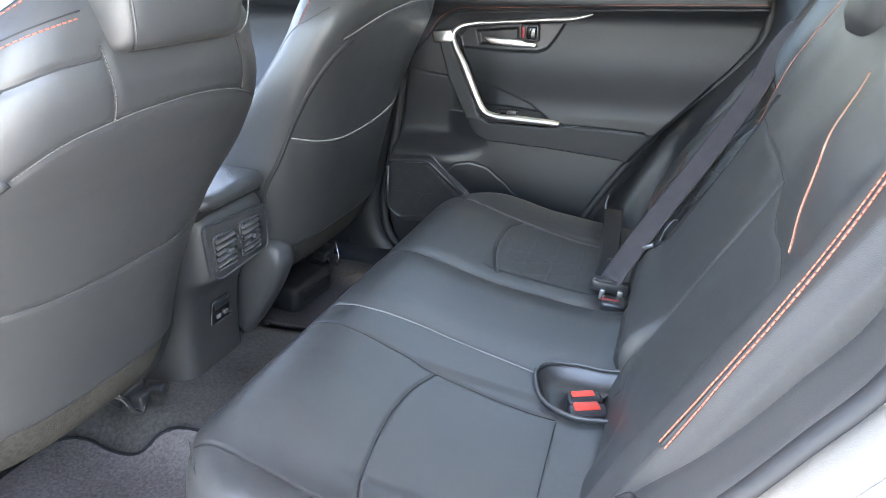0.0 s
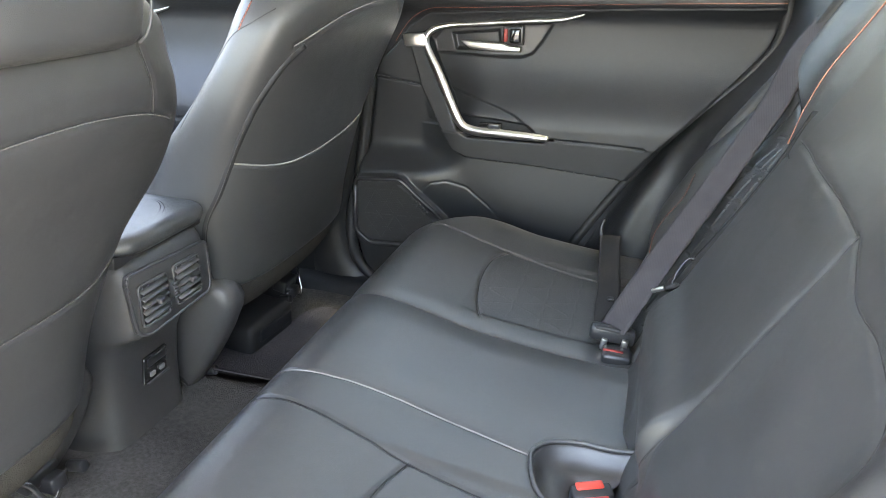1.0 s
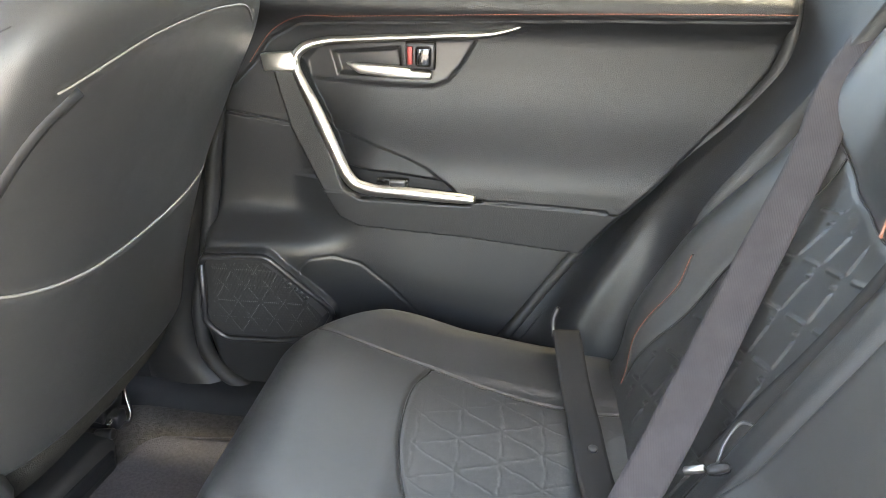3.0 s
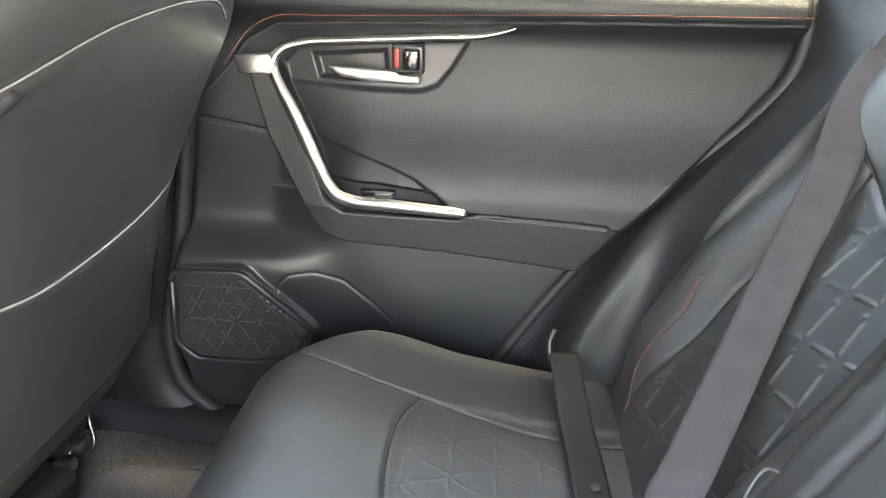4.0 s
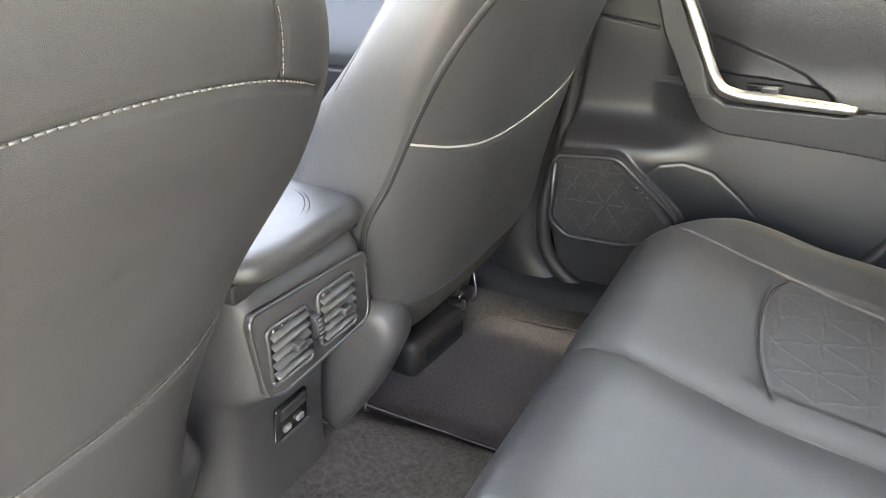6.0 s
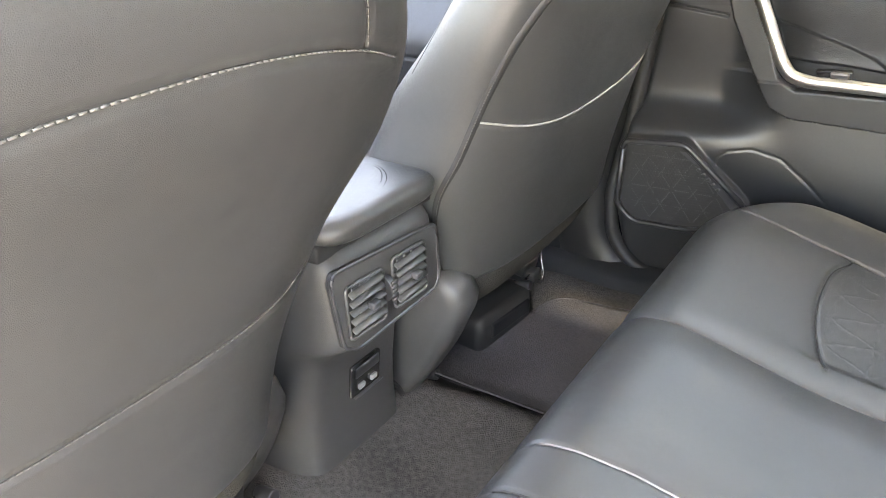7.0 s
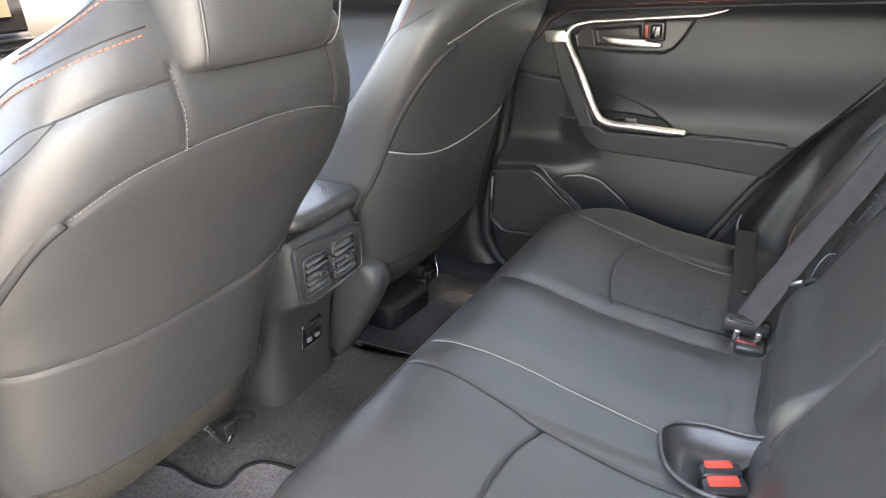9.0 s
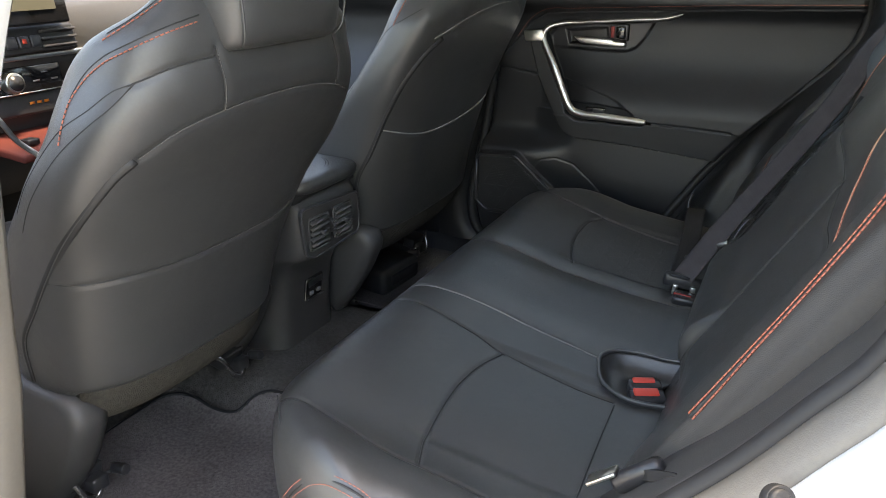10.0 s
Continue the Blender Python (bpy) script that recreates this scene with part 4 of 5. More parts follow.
# ---- centre console ----
def build_console():
    con = thing("centre_console", "black grained centre console with rear air vents", "console", (-0.9, 0.015, 0.08))
    # rear body: sections stacked along z (rear face x, front x, half width, centre y)
    secs = []
    for z, xr, hw in ((0.06, -0.726, 0.104), (0.10, -0.727, 0.101), (0.15, -0.727, 0.099), (0.20, -0.724, 0.099), (0.255, -0.716, 0.101), (0.285, -0.704, 0.105), (0.305, -0.690, 0.109), (0.318, -0.662, 0.111), (0.326, -0.653, 0.112), (0.34, -0.650, 0.113), (0.40, -0.650, 0.113), (0.425, -0.653, 0.112), (0.443, -0.664, 0.110), (0.450, -0.680, 0.106), (0.452, -0.72, 0.10)):
        xf = -1.30
        secs.append((((xr + xf) / 2, 0.012, z), (xr - xf) / 2, hw))
    part("console_body", rounded_loft(secs, 120, 9.0), PLASTIC, con, "black grained console body")
    # lid
    lid = []
    for z, g in ((0.456, 0.95), (0.459, 0.985), (0.464, 1.0), (0.471, 0.995), (0.477, 0.965), (0.481, 0.91), (0.484, 0.78)):
        lid.append(((-0.868, 0.018, z), 0.226 * (1 - (1 - g) * 0.35), 0.118 * g))
    top = part("console_lid", rounded_loft(lid, 90, 6.0), LEATHER, con, "padded black leather armrest lid")
    for dx in (0.0, 0.007):
        row = spline([(-1.05, 0.112 - dx, 0.4815), (-0.80, 0.112 - dx, 0.4815), (-0.745, 0.102 - dx, 0.4830), (-0.712 - dx, 0.086, 0.4838), (-0.686 - dx, 0.060, 0.4838), (-0.670 - dx, 0.028, 0.4830), (-0.660 - dx, -0.004, 0.4810)], 70)
        stitches(row, DARK_THREAD, top, pitch=0.0042, radius=0.0008)
    part("lid_gap", block((0.43, 0.214, 0.020), (-0.880, 0.014, 0.449), round_by=0.003), RUBBER, con)
    # vent panel
    fx = -0.645
    frame_ring = [(-0.090, 0.432), (0.096, 0.419), (0.103, 0.409), (0.102, 0.342), (0.094, 0.330), (-0.062, 0.324), (-0.086, 0.336), (-0.096, 0.420)]
    panel = part("vent_panel", plate(frame_ring, "x", fx - 0.012, 0.010, 0.003), PLASTIC, con, "black grained vent surround")
    for i, (y0, tilt) in enumerate(((-0.0465, 0.003), (0.0365, 0.002))):
        z0, z1, half = 0.347, 0.408, 0.0305
        vent = part("air_vent", plate([(y0 - half, z0), (y0 + half, z0 - tilt), (y0 + half, z1 - tilt), (y0 - half, z1)], "x", fx - 0.004, 0.004, 0.001), RUBBER, panel, "black louvred air vent", smooth=False)
        for k in range(5):
            part("louvre", block((0.0085, 0.058, 0.0026), (fx + 0.0044, y0, z0 + 0.008 + 0.0112 * k), (2, 30, 0), 0.0008, 1), LOUVRE, vent, "glossy dark grey slat")
        for k in range(4):
            part("vane", block((0.006, 0.0022, 0.056), (fx - 0.0014, y0 - 0.021 + 0.014 * k, 0.5 * (z0 + z1)), (0, 0, 24), 0.0006, 1), SMOOTH, vent)
        part("vent_tab", block((0.010, 0.014, 0.009), (fx + 0.010, y0 + 0.004, 0.376), (0, 10, 0), 0.002), BEZEL, vent, "satin slider tab")
        rim = fillet([(y0 - half - 0.002, z0 - 0.002), (y0 + half + 0.002, z0 - tilt - 0.002), (y0 + half + 0.002, z1 - tilt + 0.002), (y0 - half - 0.002, z1 + 0.002)], 0.006, 4)
        part("vent_rim", tube([(fx + 0.002, y, z) for y, z in rim + rim[:1]], 0.0022, 6), LOUVRE, vent)
    wheel = part("vent_wheel", disc(0.017, 0.010, (fx - 0.006, -0.005, 0.376), (90, 0, 0), 24, 0.001), SMOOTH, panel, "ribbed vent shut-off wheel")
    for k in range(5):
        part("wheel_mark", block((0.003, 0.009, 0.0030), (fx + 0.0105, -0.005, 0.365 + 0.0055 * k), round_by=0), BEZEL, wheel)
    # charging sockets
    sock = part("socket_panel", block((0.008, 0.060, 0.052), (-0.7185, 0.019, 0.217), (0, 8, 0), 0.004), GLOSS, con, "gloss black charging panel")
    for y in (0.006, 0.031):
        part("charging_port", block((0.004, 0.012, 0.008), (-0.7140, y, 0.207), (0, 8, 0), 0.001), WHITE_MARK, sock)
    part("socket_strip", block((0.004, 0.058, 0.003), (-0.7150, 0.020, 0.194), (0, 8, 0), 0.001), BEZEL, sock, "thin satin strip")
    part("socket_flap", block((0.006, 0.048, 0.016), (-0.7135, 0.019, 0.231), (0, 8, 0), 0.002), SMOOTH, sock)
    lip = fillet(frame_ring, 0.010, 5)
    part("vent_lip", tube([(fx - 0.003, y, z) for y, z in lip + lip[:1]], 0.0026, 8), BEZEL, con, "rounded satin lip of the vent surround")
    return con


# ---- rear bench ----
CUSH = [(-0.395, 0.09), (-0.418, 0.16), (-0.428, 0.235), (-0.424, 0.290), (-0.412, 0.322), (-0.390, 0.339), (-0.360, 0.343), (-0.32, 0.336), (-0.26, 0.319), (-0.20, 0.302), (-0.12, 0.288), (-0.05, 0.277), (0.02, 0.270), (0.07, 0.266), (0.085, 0.22)]
CUSH_LINE = np.array(spline(CUSH, 440))
ARC = {-1: spline([(-0.168, -0.531), (-0.190, -0.474), (-0.202, -0.402), (-0.208, -0.315), (-0.204, -0.262), (-0.188, -0.206)], 40), 1: spline([(-0.206, 0.468), (-0.222, 0.416), (-0.227, 0.347), (-0.223, 0.285), (-0.212, 0.234), (-0.196, 0.187)], 40)}
SEAM_OUT = {-1: spline([(-0.40, -0.503), (-0.34, -0.516), (-0.288, -0.529), (-0.225, -0.539), (-0.168, -0.533), (-0.096, -0.528), (0.03, -0.525)], 40), 1: spline([(-0.40, 0.505), (-0.34, 0.484), (-0.257, 0.471), (-0.206, 0.468), (-0.137, 0.452), (-0.082, 0.441), (0.05, 0.436)], 40)}
SEAM_IN = {-1: spline([(-0.43, -0.192), (-0.386, -0.189), (-0.34, -0.187), (-0.263, -0.195), (-0.190, -0.206), (-0.119, -0.219), (-0.045, -0.228), (-0.006, -0.230)], 40)}
SEAM_MID = spline([(-0.43, -0.124), (-0.39, -0.121), (-0.342, -0.115), (-0.293, -0.107), (-0.22, -0.104), (-0.136, -0.114), (-0.048, -0.128)], 40)
SEAM_REAR = spline([(-0.003, -0.236), (0.0, -0.318), (0.004, -0.40), (0.006, -0.45), (0.010, -0.515)], 40)


def emboss(x, y, cell=0.052, angles=((0, 0.0), (60, 0.3), (120, 0.6)), shift=np.floor):
    """Raised broken lines pressed into the seat insets."""
    out = np.zeros(np.broadcast(x, y).shape)
    for ang, phase in angles:
        a = radians(ang)
        u = (x * math.cos(a) + y * math.sin(a)) / cell
        v = (-x * math.sin(a) + y * math.cos(a)) / cell + 0.5 * shift(u)
        gate = step(np.sin(2 * math.pi * (v + phase)), -0.2, 0.2)
        d = np.abs(u - np.round(u)) * cell
        out = np.maximum(out, np.exp(-(d / 0.0022) ** 2) * gate)
    return out


def quilt(y, z, cell=0.057):
    """Ridges of open square cells pressed into the backrest inset."""
    u, v = (y - 0.18 * z) / cell, (1.12 * z + 0.22 * y) / cell
    fu, fv = u - np.floor(u), v - np.floor(v)
    gu = step(fu, 0.02, 0.10) * (1 - step(fu, 0.68, 0.76))
    gv = step(fv, 0.02, 0.10) * (1 - step(fv, 0.62, 0.70))
    across = np.exp(-(np.abs(v - np.round(v)) * cell / 0.0018) ** 2) * gu
    upward = np.exp(-(np.abs(u - np.round(u)) * cell / 0.0018) ** 2) * gv
    tick = np.exp(-(np.abs(v - np.floor(v) - 0.78) * cell / 0.0016) ** 2) * (1 - step(fu, 0.14, 0.20))
    return np.maximum(np.maximum(across, upward), tick)


def cushion_z(x, y):
    """Relief of the cushion top added to its side profile."""
    ay = np.abs(y)
    far = soft_lut(x, [(-0.43, 0.0), (-0.33, 0.0), (-0.25, 0.004), (-0.18, 0.008), (-0.10, 0.012), (-0.03, 0.012), (0.06, 0.004)])
    dz = np.where(y > 0, far, soft_lut(x, [(-0.43, 0.0), (-0.33, 0.004), (-0.25, 0.020), (-0.16, 0.027), (-0.05, 0.016), (0.06, 0.002)])) * np.exp(-((ay - 0.575) / np.where(y > 0, 0.090, 0.065)) ** 2)
    dz = dz + 0.006 * np.exp(-((ay - 0.40) / 0.10) ** 2) * step(x, -0.42, -0.36)
    inset = np.minimum(step(ay, 0.187, 0.205), 1 - step(ay, 0.455, 0.478)) * step(x, -0.235, -0.205)
    dz = dz - 0.004 * inset
    dz = dz + 0.005 * (1 - step(np.abs(y - 0.01), 0.06, 0.13)) * step(x, -0.42, -0.3)
    return dz, inset


def corner_shift(x, y):
    """How far the front edge is drawn back at the bench's rounded ends."""
    return 0.16 * np.minimum(1, (np.clip(np.abs(y) - 0.44, 0, 1) / 0.187) ** 2) * (1 - step(x, -0.42, -0.09))


def ease(z, x, share=0.85):
    """Lowers the far end's drawn-back edge to the slope of the seat top."""
    top = CUSH_LINE[160:]
    return z - share * np.maximum(0, z - np.interp(x, top[:, 0], top[:, 1]))


def top_z(x, y):
    k = int(np.argmin(np.abs(CUSH_LINE[120:, 0] + corner_shift(CUSH_LINE[120:, 0], y) - x))) + 120
    z = CUSH_LINE[k, 1] + float(cushion_z(np.array(x), np.array(y))[0])
    return float(ease(z, x, 0.85 * float(step(y, 0.42, 0.54)))) if y > 0.42 else z


POCKET_RIM = spline([(0.080, -0.090, 0.282), (0.046, -0.092, 0.280), (0.0, -0.090, 0.281), (-0.038, -0.102, 0.282), (-0.052, -0.126, 0.283), (-0.047, -0.160, 0.281), (-0.026, -0.203, 0.278), (0.010, -0.222, 0.275), (0.080, -0.216, 0.273)], 60)


def build_cushion(name, label, y0, y1, lines, pattern):
    seat = thing(name, label, "rear seat cushion", (-0.2, (y0 + y1) / 2, 0.09), "rear seat cushions")
    r = 0.045
    soft = 0.008 if y0 > 0 else 0.004
    ys = list(np.linspace(y0 + r, y1 - r, int((y1 - y0) / (0.0017 if pattern else 0.0026))))
    def side(end, sign, free):
        rad = 0.060 if free else soft
        base = end - sign * r
        pts = []
        for k in range(1, 10):
            a = math.pi / 2 * k / 9
            pts.append((base + sign * r * math.sin(a), -rad * (1 - math.cos(a))))
        pts += [(end, -rad - d) for d in (0.03, 0.08, 0.14, 0.20, 0.27)]
        return pts
    lo, hi = side(y0, -1, y0 < -0.5), side(y1, 1, y1 > 0.5)
    prof = lo[::-1] + [(y, 0.0) for y in ys] + hi
    yv = np.array([p[0] for p in prof])
    drop = np.array([p[1] for p in prof])
    X = np.repeat(CUSH_LINE[:, 0][:, None], len(yv), 1)
    Z = np.repeat(CUSH_LINE[:, 1][:, None], len(yv), 1)
    Y = np.repeat(yv[None], len(X), 0)
    X = X + corner_shift(X, Y)
    top = step(np.arange(len(X)), 96, 124)[:, None]
    dz, inset = cushion_z(X, Y)
    Z = Z + dz * top
    if y0 > 0:
        Z = np.where(X > CUSH_LINE[160, 0], ease(Z, X, 0.85 * step(Y, 0.42, 0.54)), Z)
    for line in lines:
        Z = Z - (0.0008 if line is SEAM_REAR else 0.0026) * np.exp(-(away(X, Y, line) / 0.0028) ** 2) * top
    if pattern:
        Z = Z + 0.00042 * emboss(X, Y) * inset * top
    if y0 < 0:
        Z = Z - 0.034 * step(within(X, Y, [(x, y) for x, y, _ in POCKET_RIM]), 0.001, 0.022)
    Z = np.maximum(Z + drop[None], 0.085)
    body = part("cushion", loft([row for row in np.stack([X, Y, Z], -1)[:, ::-1]], caps=True), LEATHER, seat, "black leather seat cushion")
    for line in lines:
        pts = [(x, y, top_z(x, y) - (0.0008 if line is SEAM_REAR else 0.0014 if line is SEAM_MID else 0.0021)) for x, y in line if x > -0.40]
        part("seam", tube(pts, 0.0011, 6), THREAD if line is SEAM_MID else DARK_THREAD, seat)
    if y0 < 0:
        side = spline([(-0.392, -0.508, 0.336), (-0.357, -0.547, 0.327), (-0.319, -0.576, 0.332), (-0.285, -0.600, 0.331), (-0.256, -0.615, 0.325)], 40)
        stitches(side, DARK_THREAD, seat, pitch=0.005, radius=0.0010)
        loop = np.array(spline([(-0.335, -0.586, 0.235), (-0.310, -0.601, 0.269), (-0.283, -0.613, 0.302), (-0.261, -0.616, 0.322), (-0.236, -0.619, 0.333), (-0.212, -0.622, 0.334), (-0.192, -0.620, 0.326), (-0.165, -0.624, 0.312)], 70))
        part("loop_seam", tube(loop, 0.0016, 6), DARK_THREAD, seat)
        for d in (-0.006, 0.006):
            up = np.gradient(loop, axis=0)
            off = np.cross(up, (0.0, -0.8, 0.6))
            off /= np.linalg.norm(off, axis=1)[:, None]
            stitches([tuple(q) for q in loop + d * off + np.array([0, -0.0012, 0.0008])], ORANGE, seat, pitch=0.0056, radius=0.0006)
    return seat


BACK = [(0.22, 0.030), (0.26, 0.046), (0.30, 0.064), (0.36, 0.084), (0.42, 0.116), (0.51, 0.166), (0.625, 0.232), (0.70, 0.277), (0.74, 0.300), (0.80, 0.335), (0.86, 0.365)]


def back_x(y, z):
    ay = np.abs(y)
    x = soft_lut(z, BACK)
    flank = np.where((y < 0) & (ay > 0.530), 0.110, 0.050)
    x = x - 0.030 * np.exp(-((ay - 0.530) / flank) ** 2) * step(z, 0.26, 0.42)
    x = x + np.where(y < 0, 0.008 * step(ay, 0.572, 0.582) * (1 - 0.5 * step(ay, 0.580, 0.592)), 0.05 * step(ay, 0.565, 0.63))
    x = x - 0.030 * step(z, 0.60, 0.72) * np.exp(-((ay - 0.36) / 0.12) ** 2)
    x = x - 0.012 * step(z, 0.56, 0.66) * np.exp(-((y + 0.03) / 0.11) ** 2)
    hollow = np.minimum(np.where(y < 0, step(ay, 0.17, 0.27), step(ay, 0.19, 0.23)), 1 - step(ay, 0.46, 0.50)) * (1 - step(z, 0.57, 0.65)) * step(z, 0.28, 0.36)
    x = x + np.where(y < 0, 0.008, 0.012) * hollow + 0.012 * (y > 0.147) * step(z, 0.3, 0.4) * (1 - step(ay, 0.42, 0.5))
    x = x + 0.036 * step(z, 0.48, 0.64) * step(y, 0.24, 0.40)
    x = x + 0.013 * (1 - step(z, 0.29, 0.38)) * step(-y, 0.04, 0.09) * (1 - step(-y, 0.28, 0.36))
    # rounded foot of the folded armrest
    x = x - 0.020 * np.where(z > 0.388, np.exp(-((z - 0.388) / 0.028) ** 2), 1 - step(0.388 - z, 0.004, 0.10)) * (1 - step(np.abs(y + 0.03), 0.155, 0.172))
    return x, hollow


def on_back(y, z, off=0.0):
    x = float(back_x(np.array(y), np.array(z))[0])
    return (x - off, y, z)


QUILT_AREA = [(0.212, 0.29), (0.214, 0.590), (0.33, 0.591), (0.405, 0.596), (0.448, 0.622), (0.450, 0.55), (0.456, 0.48), (0.459, 0.41), (0.470, 0.365), (0.482, 0.29)]


def build_backrest(name, label, y0, y1, seams, pale, pattern):
    seat = thing(name, label, "rear seat backrest", (0.12, (y0 + y1) / 2, 0.22), "rear seat backrests")
    zs = np.concatenate([np.linspace(0.22, 0.84, 390 if pattern else 230), np.linspace(0.843, 0.86, 12)])
    ys = np.linspace(y0, y1, int((y1 - y0) / (0.0017 if pattern else 0.0030)))
    Z, Y = np.meshgrid(zs, ys, indexing="ij")
    X, hollow = back_x(Y, Z)
    edge = np.minimum(Y - y0, y1 - Y)
    X = X + 0.018 * (1 - np.clip(edge / 0.018, 0, 1)) ** 2
    X = X + 0.07 * np.clip((Z - 0.835) / 0.025, 0, 1) ** 2
    for line in seams:
        X = X + (0.0032 if pattern else 0.0018) * np.exp(-(away(Y, Z, spline(line, 30)) / 0.0036) ** 2)
    if pattern:
        X = X - 0.0036 * quilt(Y, Z) * step(within(Y, Z, QUILT_AREA), 0.0, 0.010)
    front = np.stack([X, Y, Z], -1)
    back = np.stack([soft_lut(Z, BACK) + 0.13, Y, Z], -1)
    pad = part("back_pad", shell(front[:, ::-1], back[:, ::-1]), LEATHER, seat, "black leather backrest pad").data
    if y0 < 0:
        # the flank outside the twin stitching gets its shade from a darker, duller leather
        pad.materials.append(SHADED_LEATHER)
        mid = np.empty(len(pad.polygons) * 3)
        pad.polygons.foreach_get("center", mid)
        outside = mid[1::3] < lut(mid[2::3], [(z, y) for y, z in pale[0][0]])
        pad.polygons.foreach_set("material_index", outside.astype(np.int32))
    for line in seams:
        part("seam", tube([on_back(y, z, -0.0026) for y, z in spline(line, 50)], 0.0013, 6), DARK_THREAD, seat)
    for line, both in pale:
        pts = spline(line, 90)
        welt = both and line[-1][1] > line[0][1] and abs(line[0][0]) < 0.45
        part("piping", tube([on_back(y, z, -0.0004 if welt else -0.001) for y, z in pts], 0.0022, 6), SALMON if welt else DARK_THREAD, seat, "pale orange piping" if welt else "")
        for d in ((-0.0042, 0.0042) if both and not welt else (-0.0026, 0.0026) if both else (0.0,)):
            stitches([on_back(y + d, z, 0.0008) for y, z in pts], ORANGE, seat, pitch=0.0056, radius=0.0006 if welt else 0.0010, gap=0.16)
    return seat


# ---- belts ----
def build_belts():
    belt = thing("seat_belt", "charcoal seat belt fastened across the far rear seat", "seat belt", (0.02, 0.30, 0.28))
    run = spline([(0.018, 0.186, 0.304), (0.070, 0.237, 0.390), (0.113, 0.300, 0.447), (0.156, 0.363, 0.500), (0.193, 0.414, 0.552), (0.228, 0.453, 0.604), (0.263, 0.493, 0.656), (0.298, 0.532, 0.708), (0.331, 0.570, 0.76), (0.365, 0.605, 0.82), (0.41, 0.62, 0.92), (0.44, 0.62, 1.06)], 60)
    run = [(min(x, on_back(y, z)[0] - 0.007) if z < 0.78 else x, y, z) for x, y, z in run]
    flat = np.array(run)
    for _ in range(12):
        flat[1:-1] = (flat[:-2] + 2 * flat[1:-1] + flat[2:]) / 4
    run = [tuple(q) for q in flat]
    part("shoulder_webbing", ribbon(run, [(0.80 - 0.1 * k / 60, -0.52, 0.06) for k in range(60)], 0.049), WEBBING, belt, "charcoal woven webbing")
    lap = spline([(-0.016, 0.585, 0.318), (-0.014, 0.55, 0.315), (-0.008, 0.48, 0.296), (0.0, 0.38, 0.289), (0.004, 0.28, 0.292), (0.010, 0.205, 0.300)], 50)
    part("lap_webbing", ribbon(lap, [(1, 0.12, -0.05)] * 50, 0.041), WEBBING_DARK, belt, "black woven lap webbing")
    part("belt_button", disc(0.006, 0.004, (0.006, 0.33, 0.293), (5, 0, 0), 16, 0.001), SMOOTH, belt)
    part("belt_anchor", tube(spline([(-0.034, 0.580, 0.31), (-0.036, 0.588, 0.335), (-0.030, 0.592, 0.352)], 10), 0.004, 8), SMOOTH, belt)
    tongue = part("tongue", block((0.072, 0.022, 0.026), (0.020, 0.188, 0.298), (0, 8, 6), 0.006), SMOOTH, belt, "black moulded belt tongue")
    part("tongue_slot", block((0.052, 0.008, 0.006), (0.020, 0.180, 0.309), (0, 8, 6), 0.002), RUBBER, tongue)
    for dx in (-0.016, 0.016):
        part("tongue_blade", block((0.010, 0.008, 0.022), (0.024 + dx, 0.178, 0.284), (10, 8, 6), 0.002), SILVER, tongue, "pale metal blade")
    buckle = thing("belt_buckle", "black buckle with a red button beside the far seat", "buckle", (0.026, 0.170, 0.25), "belt buckles")
    part("buckle_case", block((0.046, 0.030, 0.080), (0.027, 0.168, 0.244), (12, 6, 4), 0.006), SMOOTH, buckle)
    # deeper red than the near buttons: the shadow on it is in the colour
    part("red_button", block((0.032, 0.006, 0.004), (0.025, 0.159, 0.2825), (12, 6, 4), 0.002), DEEP_RED, buckle, "red release button")



def build_near_pocket():
    pocket = thing("buckle_pocket", "black leather buckle pocket in the bench cushion", "buckle pocket", (0.0, -0.155, 0.25))
    rim = POCKET_RIM
    part("pocket_piping", tube(rim, 0.0032, 8), LEATHER, pocket, "black leather piping")
    rows = []
    for k, (g, dz) in enumerate(((1.0, -0.001), (0.94, -0.008), (0.85, -0.019), (0.68, -0.027), (0.35, -0.029))):
        rows.append([(0.03 + (x - 0.03) * g, -0.157 + (y + 0.157) * g, z + dz + 0.001) for x, y, z in rim])
    rows = np.array(rows)
    part("pocket_lining", shell(rows, rows - np.array([0, 0, 0.004])), LEATHER, pocket)
    for x, y, z, w, d in ((0.032, -0.184, 0.268, 0.042, 0.017), (0.023, -0.162, 0.274, 0.038, 0.012)):
        buckle = thing("belt_buckle", "black buckle with a red button in the leather pocket", "buckle", (x, y, 0.25), "belt buckles")
        part("buckle_case", block((w + 0.012, d + 0.010, 0.066), (x + 0.002, y - 0.001, z - 0.032), (8, 0, 24), 0.004), SMOOTH, buckle)
        part("red_button", block((w - 0.004, d, 0.008), (x, y, z), (8, 0, 24), 0.0025), RED, buckle, "red release button")


def build_near_belt():
    belt = thing("seat_belt", "black seat belt hanging beside the near backrest", "seat belt", (0.09, -0.61, 0.44))
    run = spline([(0.104, -0.612, 0.450), (0.125, -0.628, 0.466), (0.160, -0.660, 0.490), (0.20, -0.70, 0.52)], 20)
    part("shoulder_webbing", ribbon(run, [(0.2, -0.3, -0.9)] * 20, 0.010), WEBBING_DARK, belt, "black woven webbing")
    tongue = part("tongue", block((0.055, 0.018, 0.020), (0.098, -0.605, 0.443), (0, -40, 0), 0.007), SMOOTH, belt, "black moulded belt tongue")
    part("tongue_blade", block((0.032, 0.016, 0.004), (0.066, -0.606, 0.432), (0, -38, 0), 0.001), SILVER, tongue, "pale metal blade")


